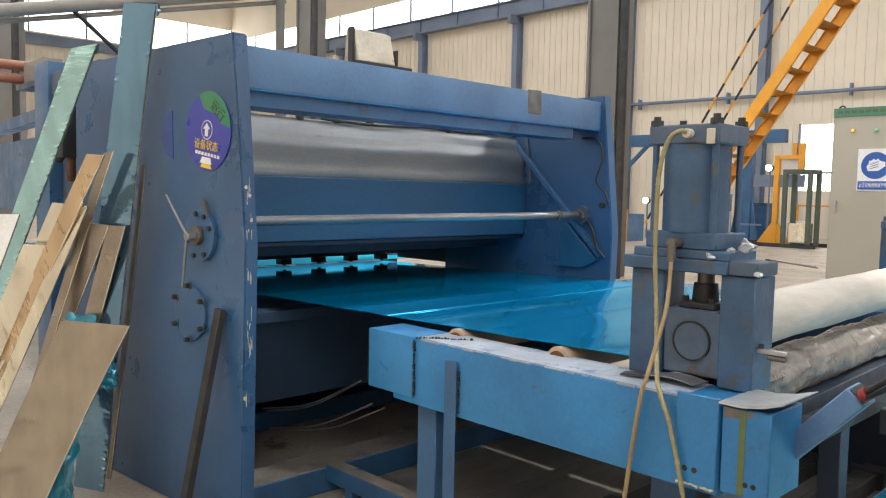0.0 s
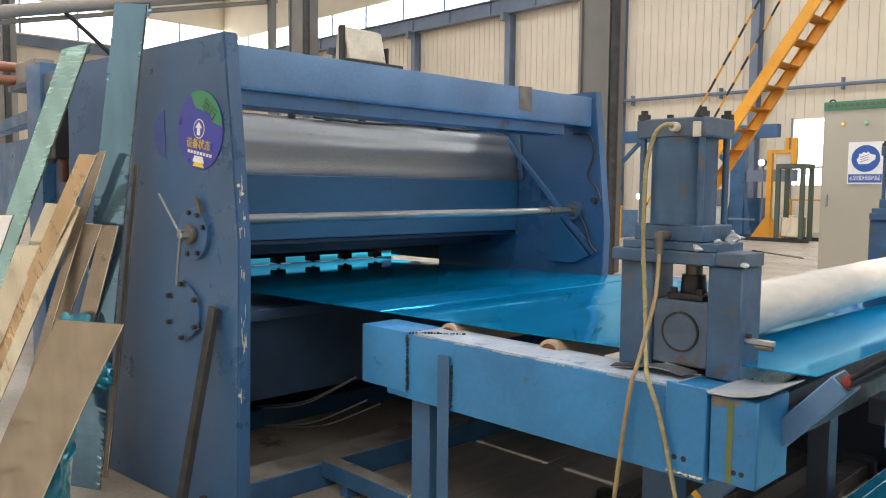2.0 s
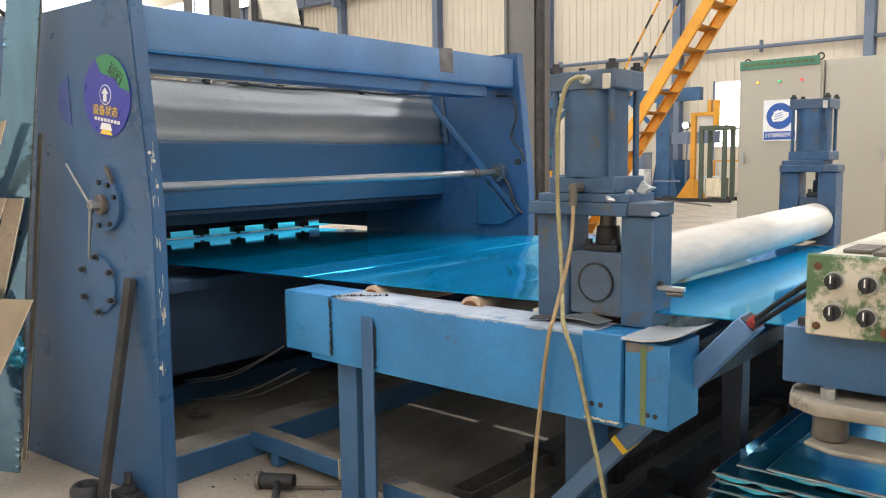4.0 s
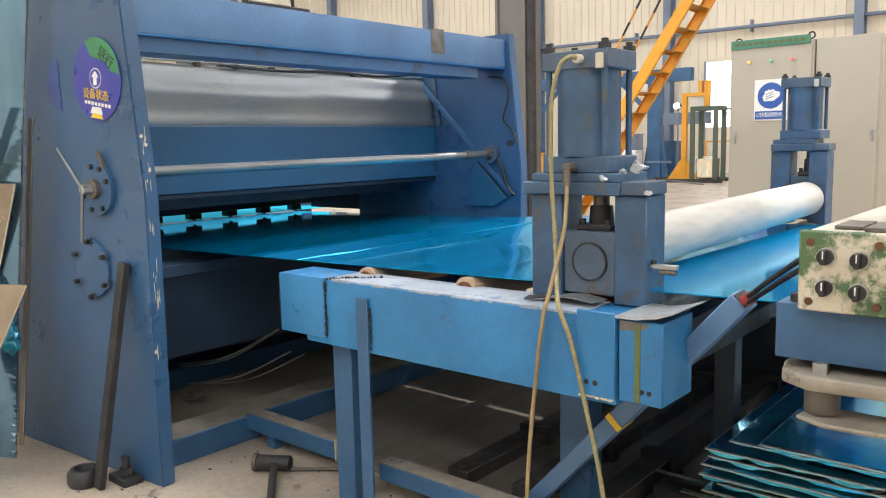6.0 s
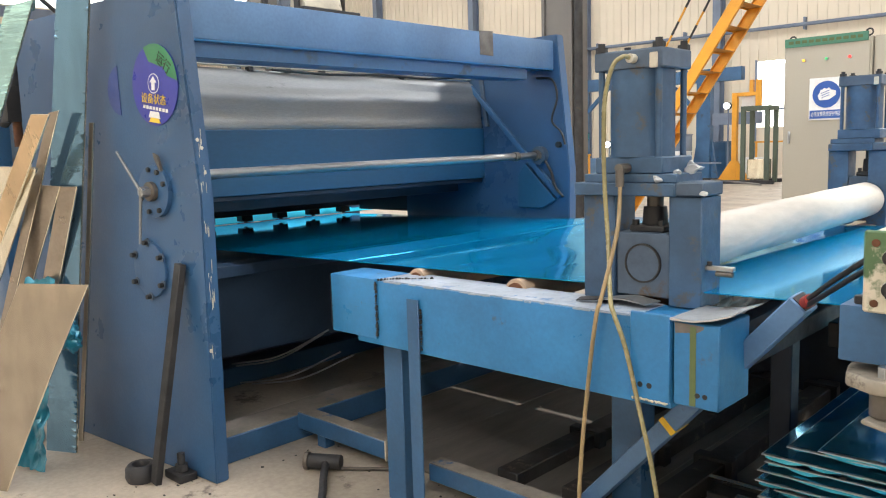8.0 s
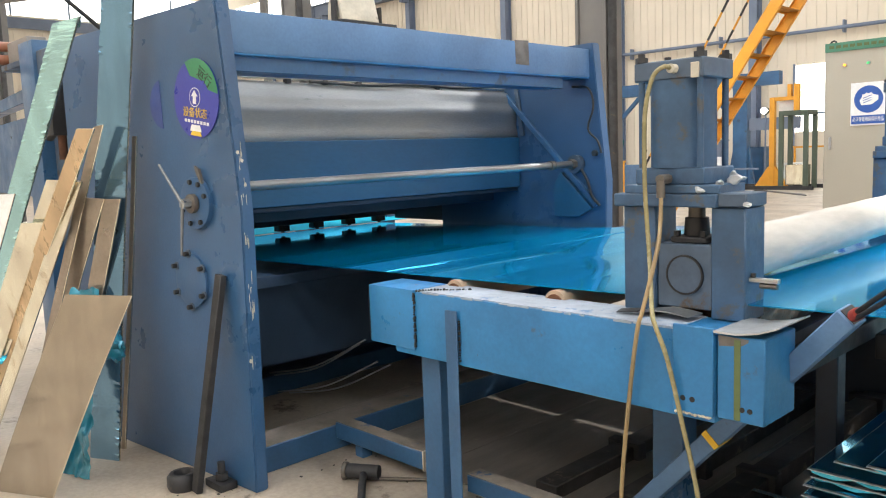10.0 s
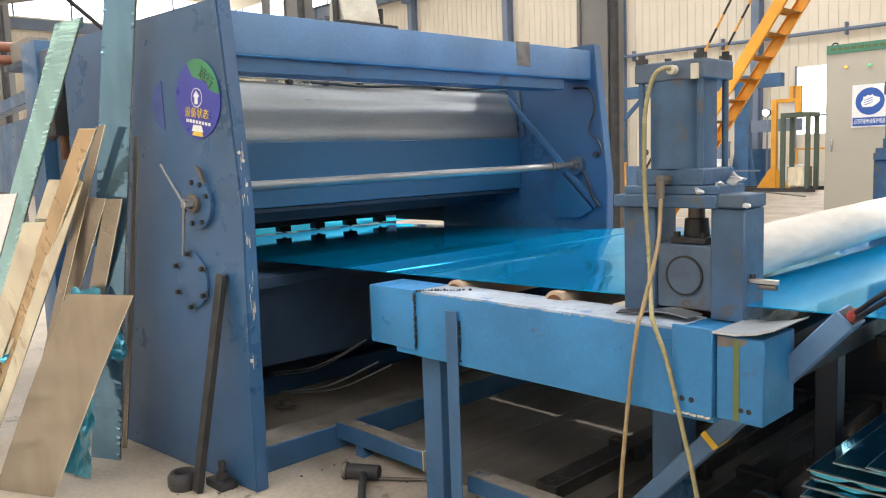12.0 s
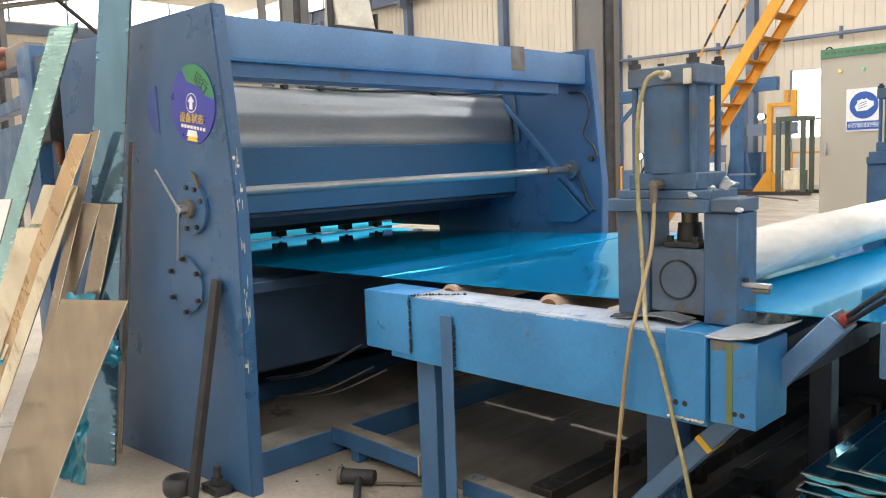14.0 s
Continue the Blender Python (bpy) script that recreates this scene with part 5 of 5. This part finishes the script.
def build_stack():
    pallet = root("steel_pallet", (2.6, 1.8, 0), "low dark steel pallet under the sheet stack", "pallet")
    for y in (1.0, 1.9, 2.8):
        part("runner", box(1.75, 3.6, y, y + 0.1, 0.0, 0.10, 0.004), DARK, pallet)
    rnd = random.Random(11)
    z = 0.10
    for k in range(11):
        x0, y0 = 2.02 + rnd.uniform(-0.03, 0.03), 0.865 + rnd.uniform(-0.015, 0.025)
        if k > 7:
            x0, y0 = (2.014, 2.085, 2.194)[k - 8], (0.862, 0.895, 0.865)[k - 8]
        gap = rnd.uniform(0.025, 0.041)
        sh = root("stacked_sheet", (x0, y0, z), "aluminium sheet with cyan film in the stack", "sheet", group="stacked sheets")
        part("metal", sheet_strip((x0, y0 - 0.014, z), (1, 0, 0), (0, 1, 0), 1.5, 2.1, 0.004, rnd.uniform(0, 0.003)), GALV, sh)
        part("spacer", box(x0 + 0.12, x0 + 1.4, y0 + 0.1, y0 + 2.0, z - gap + 0.004 if k else 0.098, z, 0), DARK, sh)
        film = bmesh.new()
        bmesh.ops.create_grid(film, x_segments=44, y_segments=44, size=0.5, matrix=Matrix.Translation((x0 + 0.755, y0 + 1.04, z + 0.006)) @ Matrix.Diagonal((1.50, 2.08, 1, 1)))
        for v in film.verts:
            edge = max(0.0, 1 - min(v.co.y - y0, v.co.x - x0 + 0.02) / 0.10)
            v.co.z += 0.001 + 0.0012 * noise.noise(v.co * 3) + edge * 0.006 * noise.noise(v.co * 26 + Vector((0, 0, k)))
            v.co.y -= edge * 0.006 * (1 + noise.noise(v.co * 14 + Vector((k, 0, 0))))
        part("film", film, CYAN_FILM, sh, "loose cyan protective film")
        fold = bmesh.new()
        n = 90
        rows = [[fold.verts.new((x0 + 0.01 + 1.48 * i / n, y0 - 0.004 - 0.006 * abs(noise.noise(Vector((i * 0.31, k, j)))), z - 0.001 - j * 0.012 * (0.1 + abs(noise.noise(Vector((i * 0.13, k * 3.1, 0))))))) for j in range(3)] for i in range(n + 1)]
        for u, v in zip(rows, rows[1:]):
            for j in range(2):
                fold.faces.new((u[j], v[j], v[j + 1], u[j + 1]))
        part("film_fold", fold, FOLD_FILM, sh)
        z += gap if k < 9 else 0.412 - z
    for n, (x, y, w) in enumerate(((1.70, 1.12, 0.55), (1.86, 1.00, 0.4))):
        o = root("offcut_strip", (x, y, 0.10), "narrow bright offcut strip beside the sheet stack", "strip", group="floor offcuts")
        part("strip", sheet_strip((x, y, 0.101 + 0.004 * n), (1, -0.02, 0), (0, 1, 0), w * 0.55, 0.03, 0.004), ALU_PALE, o)
    return z


build_stack()


def build_floor_rails():
    """Dark rails, and plates that darken the floor under the table."""
    for k, x in enumerate((0.95, 1.28, 1.58)):
        r = root("floor_rail", (x, 2.5, 0), "dark oily steel rail on the floor", "rail", group="floor rails")
        part("rail", box(x, x + 0.11, 0.72, 5.2, 0.0, 0.07 + 0.012 * k, 0.005), DUSTY_DARK, r)
        for y in (1.3, 2.6, 3.9):
            part("clamp", box(x - 0.03, x + 0.14, y, y + 0.06, 0.0, 0.085 + 0.012 * k, 0.004), DARK, r)
    # thin plates laid over the concrete, dirt and the sheet's shadow in one colour
    t = root("oil_tray", (0.8, 1.7, 0), "dirty dark floor under the table with painted shade", "tray")
    for k in range(7):
        part("tray_plate", box(-0.12 + 0.53 * k, 0.405 + 0.53 * k, 0.60, 3.4 + 0.4 * (k > 3), 0.002, 0.010 + 0.002 * (k % 2), 0.002), SHADED_FLOOR, t)
    v = root("valve_unit", (2.05, 1.6, 0), "dark valve unit on the far leg", "valve")
    part("body", box(2.01, 2.09, 1.5, 1.66, 0.60, 0.70, 0.005), DARK, v)
    part("stem", rod((2.09, 1.55, 0.64), (2.16, 1.55, 0.64), 0.02, 12), DARK, v)
    part("stem", rod((2.09, 1.62, 0.66), (2.17, 1.62, 0.66), 0.014, 12), DARK, v)


build_floor_rails()


# ---- across the hall ----
def build_cabinets():
    c = root("control_cabinet", (0.36, 6.75, 0), "tall beige electrical control cabinet with lamps", "cabinet")
    body = part("body", box(-0.05, 0.755, 6.52, 7.05, 0, 2.34, 0.01), CABINET, c)
    door = part("door", box(-0.03, 0.735, 6.50, 6.52, 0.1, 2.30, 0.006), CABINET, body)
    part("handle", box(0.01, 0.03, 6.48, 6.50, 1.36, 1.48, 0.003), STEEL, door)
    part("nameplate", box(-0.04, 0.72, 6.49, 6.51, 2.30, 2.385, 0.002), SIGN_GREEN, c, "green strip with unreadable lettering")
    for i in range(11):
        part("lettering", box(0.0 + 0.063 * i, 0.045 + 0.063 * i, 6.486, 6.4905, 2.33, 2.358, 0), OLIVE, c)
    for x in (0.0, 0.70):
        g = bmesh.new()
        ring = [(x + 0.03 * math.cos(a), 6.6, 2.385 + 0.03 * math.sin(a)) for a in (2 * math.pi * k / 14 for k in range(15))]
        part("lifting_eye", tube(ring, 0.008, 6), DARK, c)
    for x, m in ((0.145, LAMP_AMBER), (0.355, LAMP_GREEN), (0.565, LAMP_RED)):
        lamp = part("indicator", rod((x, 6.50, 2.165), (x, 6.475, 2.165), 0.013, 16, None, 0.003), m, c, "small indicator lamp")
        part("bezel", rod((x, 6.50, 2.165), (x, 6.49, 2.165), 0.019, 16), STEEL, lamp)
    sign = part("safety_sign", box(0.205, 0.525, 6.492, 6.50, 1.58, 1.985, 0.001), STICK_WHITE, c, "white and blue safety sign with gloves")
    m = face_frame((0.365, 6.491, 1.825), (1, 0, 0), (0, -1, 0))
    part("blue_disc", outline_plate(disc_points(0.128, 40), 0.002, m), SIGN_BLUE, sign)
    up = m @ Matrix.Translation((0, 0, 0.0025))
    palm = [(-0.07, -0.045), (0.02, -0.055), (0.085, -0.02), (0.09, 0.02), (0.05, 0.035), (0.03, 0.062), (0.01, 0.05), (-0.01, 0.065), (-0.03, 0.05), (-0.05, 0.055), (-0.055, 0.03), (-0.08, 0.0)]
    part("glove", outline_plate(palm, 0.001, up @ pose(0, 0, 0, 0, 0, 8)), STICK_WHITE, sign)
    for k in range(3):
        part("glove_line", outline_plate([(-0.05, 0), (0.03, 0), (0.03, 0.006), (-0.05, 0.006)], 0.0008, up @ pose(0.0, -0.02 + 0.022 * k, 0.0012, 0, 0, 20)), SIGN_BLUE, sign)
    part("caption_field", box(0.215, 0.515, 6.488, 6.4925, 1.595, 1.675, 0), SIGN_BLUE, sign)
    text_part("必须穿戴绝缘保护用品", 0.034, STICK_WHITE, sign, face_frame((0.365, 6.4872, 1.635), (1, 0, 0), (0, -1, 0)) @ Matrix.Diagonal((0.82, 1.5, 1, 1)), label="white characters on blue")
    c2 = root("control_cabinet", (1.05, 6.75, 0), "plain tall beige electrical cabinet", "cabinet")
    body = part("body", box(0.765, 1.345, 6.53, 7.05, 0, 2.34, 0.01), CABINET, c2)
    door = part("door", box(0.785, 1.325, 6.51, 6.53, 0.1, 2.30, 0.006), CABINET, body)
    part("handle", box(1.28, 1.30, 6.49, 6.51, 1.36, 1.48, 0.003), STEEL, door)


build_cabinets()


def build_stair():
    s = root("yellow_stair", (-3, 11.2, 0), "steep yellow painted steel stair to a gantry", "stair")
    foot, head = Vector((-4.93, 11.0, 0.0)), Vector((-0.357, 11.0, 6.75))
    lean = (-0.828, 0, 0.56)
    for dy, inward in ((0.0, 1), (0.8, -1)):
        p, q = foot + Vector((0, dy, 0)), head + Vector((0, dy, 0))
        rail = part("stringer", bar(p, q, 0.012, 0.185, 0.002, lean), YELLOW, s)
        for side in (-1, 1):
            off = Vector(lean) * 0.0885 * side + Vector((0, 0.032 * inward, 0))
            part("flange", bar(p + off, q + off, 0.052, 0.008, 0.001, lean), YELLOW, rail)
    for k in range(20):
        p = foot.lerp(head, (k + 0.6) / 20)
        tread = part("tread", box(p.x - 0.115, p.x + 0.115, 11.008, 11.792, p.z - 0.004, p.z + 0.004, 0.001), TREAD, s, "grimy yellow tread plate")
        part("nosing", box(p.x - 0.119, p.x - 0.1152, 11.008, 11.792, p.z - 0.034, p.z + 0.004, 0.001), YELLOW, tread)
    for y in (10.98, 11.64):
        a, b = Vector((-4.88, y, 1.0)), Vector((-0.93, y, 7.75))
        part("handrail", rod(a, b, 0.018, 10), YELLOW, s)
        for k in range(16):
            part("dark_band", rod(a.lerp(b, (k + 0.2) / 16), a.lerp(b, (k + 0.7) / 16), 0.0195, 10), DARK, s)
        for k in (4.9, 5.9):
            p = foot.lerp(head, k / 7) + Vector((0, y - 11.0, 0))
            part("baluster", rod(p, p + Vector((0, 0, 1.9)), 0.02, 8), YELLOW, s)
    part("landing", box(-0.4, 1.4, 10.9, 11.85, 6.7, 6.8), YELLOW, s)
    part("landing_post", box(1.2, 1.35, 11.2, 11.35, 0, 6.7), YELLOW, s)


build_stair()


def build_far_things():
    g = root("blue_gantry", (-11.5, 25, 0), "blue steel gantry frame across the hall", "gantry")
    part("beam", box(-15.2, -8.26, 24.8, 25.1, 3.38, 3.82), BLUE, g)
    for x in (-14.9, -9.84):
        part("post", box(x, x + 0.5, 24.8, 25.1, 0.0, 3.38), BLUE, g)
        part("foot", prism([(x - 0.25, 0), (x + 0.75, 0), (x + 0.5, 1.5), (x, 1.5)], "y", 24.9, 25.0, 0), BLUE, g)
    part("rail", box(-9.3, -7.6, 24.9, 25.0, 1.9, 2.3), PURLIN, g)
    part("brace", bar((-14.6, 24.95, 2.4), (-13.5, 24.95, 3.42), 0.1, 0.14), BLUE, g)
    part("brace", bar((-9.9, 24.95, 2.4), (-10.9, 24.95, 3.42), 0.1, 0.14), BLUE, g)
    for n, (x, y, z) in enumerate(((-8.6, 24.5, 2.52), (-12.6, 23.5, 1.35))):
        w = root("work_light", (x, y, z), "bright round work light", "lamp", group="work lights")
        part("lens", rod((x, y, z), (x, y - 0.06, z), 0.10, 20), WORK_LIGHT, w)
        part("housing", rod((x, y + 0.12, z), (x, y + 0.001, z), 0.12, 20), DARK, w)
        part("stand", rod((x, y + 0.1, 0), (x, y + 0.1, z), 0.03, 8), PURLIN, w)
    p = root("yellow_jib", (-8.1, 24, 0), "yellow jib post with braced foot", "crane")
    part("post", box(-8.18, -8.02, 23.92, 24.08, 0.0, 2.9), YELLOW, p)
    part("arm", box(-8.02, -7.42, 23.94, 24.06, 2.78, 2.9), YELLOW, p)
    part("hanger", box(-7.62, -7.5, 23.93, 24.07, 2.9, 3.28), YELLOW, p)
    part("hanger", box(-7.42, -7.25, 23.93, 24.07, 2.38, 3.28), YELLOW, p)
    part("foot", prism([(-8.7, 0), (-7.55, 0), (-8.0, 0.7), (-8.22, 0.7)], "y", 23.95, 24.05, 0), YELLOW, p)
    f = root("green_rack", (-7.4, 23.5, 0), "dark green steel rack frame", "rack")
    for x in (-7.66, -6.90):
        for y in (23.4, 24.1):
            part("post", box(x, x + 0.13, y, y + 0.12, 0, 2.43), RACK_GREEN, f)
    for y in (23.4, 24.1):
        part("top_bar", box(-7.53, -6.90, y, y + 0.12, 2.29, 2.43), RACK_GREEN, f)
    for x in (-7.66, -6.90):
        part("side_bar", box(x, x + 0.13, 23.52, 24.1, 2.29, 2.43), RACK_GREEN, f)
    part("base", box(-9.3, -6.4, 22.9, 23.0, 0.0, 0.12), DARK, f)
    part("base", box(-9.3, -6.4, 24.2, 24.3, 0.0, 0.12), DARK, f)
    part("white_panel", box(-7.95, -7.42, 24.12, 24.17, 2.43, 2.86), STICK_WHITE, f)
    part("sheet_pack", box(-7.5, -6.92, 23.55, 24.08, 0.12, 0.75), ALU_PALE, f)
    part("rail", box(-9.2, -8.3, 23.4, 23.45, 0.62, 0.68), PURLIN, f)
    r = root("yellow_railing", (-7, 27, 0), "low yellow safety railing", "railing")
    for x in range(6):
        part("post", box(-8.6 + 0.7 * x, -8.54 + 0.7 * x, 26.9, 26.96, 0, 1.3), YELLOW, r)
    part("top_rail", box(-8.7, -4.9, 26.9, 26.96, 1.25, 1.31), YELLOW, r)
    m = root("sheet_line", (-13, 21, 0), "distant sheet line with pale blue film loop", "machine")
    part("film_loop", tube([(-14.6, 21, 2.4), (-13.6, 21, 2.3), (-12.7, 21, 1.9), (-12.0, 21, 1.5)], 0.32, 14), CYAN_FILM, m)
    part("bed", box(-15.5, -11.6, 20.8, 21.8, 0.0, 0.9), BLUE_PALE, m)
    part("guard_rail", box(-15.5, -11.4, 20.5, 20.56, 1.0, 1.06), YELLOW, m)
    for x in (-15.0, -13.6, -12.2, -11.5):
        part("rail_post", box(x, x + 0.06, 20.5, 20.56, 0, 1.0), YELLOW, m)
    part("head", box(-15.2, -13.9, 21, 21.8, 0.9, 3.0), PURLIN, m)
    for k, (x, y, sx, sz, mt) in enumerate(((-10.6, 24.0, 0.7, 1.0, STICK_WHITE), (-11.4, 22.8, 0.5, 0.6, TAN_ROLL), (-8.9, 26.3, 0.8, 0.7, STICK_WHITE), (-10.2, 26.0, 0.9, 1.3, BLUE), (-6.6, 25.5, 0.4, 0.8, BLUE_LIGHT), (-12.3, 26.5, 1.2, 1.6, PURLIN))):
        b = root("packing_crate", (x, y, 0), "distant crate standing on the hall floor", "crate", group="distant crates")
        part("crate", box(x, x + sx, y, y + 0.6, 0.0, sz, 0.02), mt, b)
        part("lid", box(x - 0.02, x + sx + 0.02, y - 0.02, y + 0.62, sz, sz + 0.04, 0.005), mt, b)


build_far_things()


def motions():
    walk(strip, [(t, strip_pose(t)) for t in (0, 2, 4, 6, 8, 10, 12, 14)])


motions()
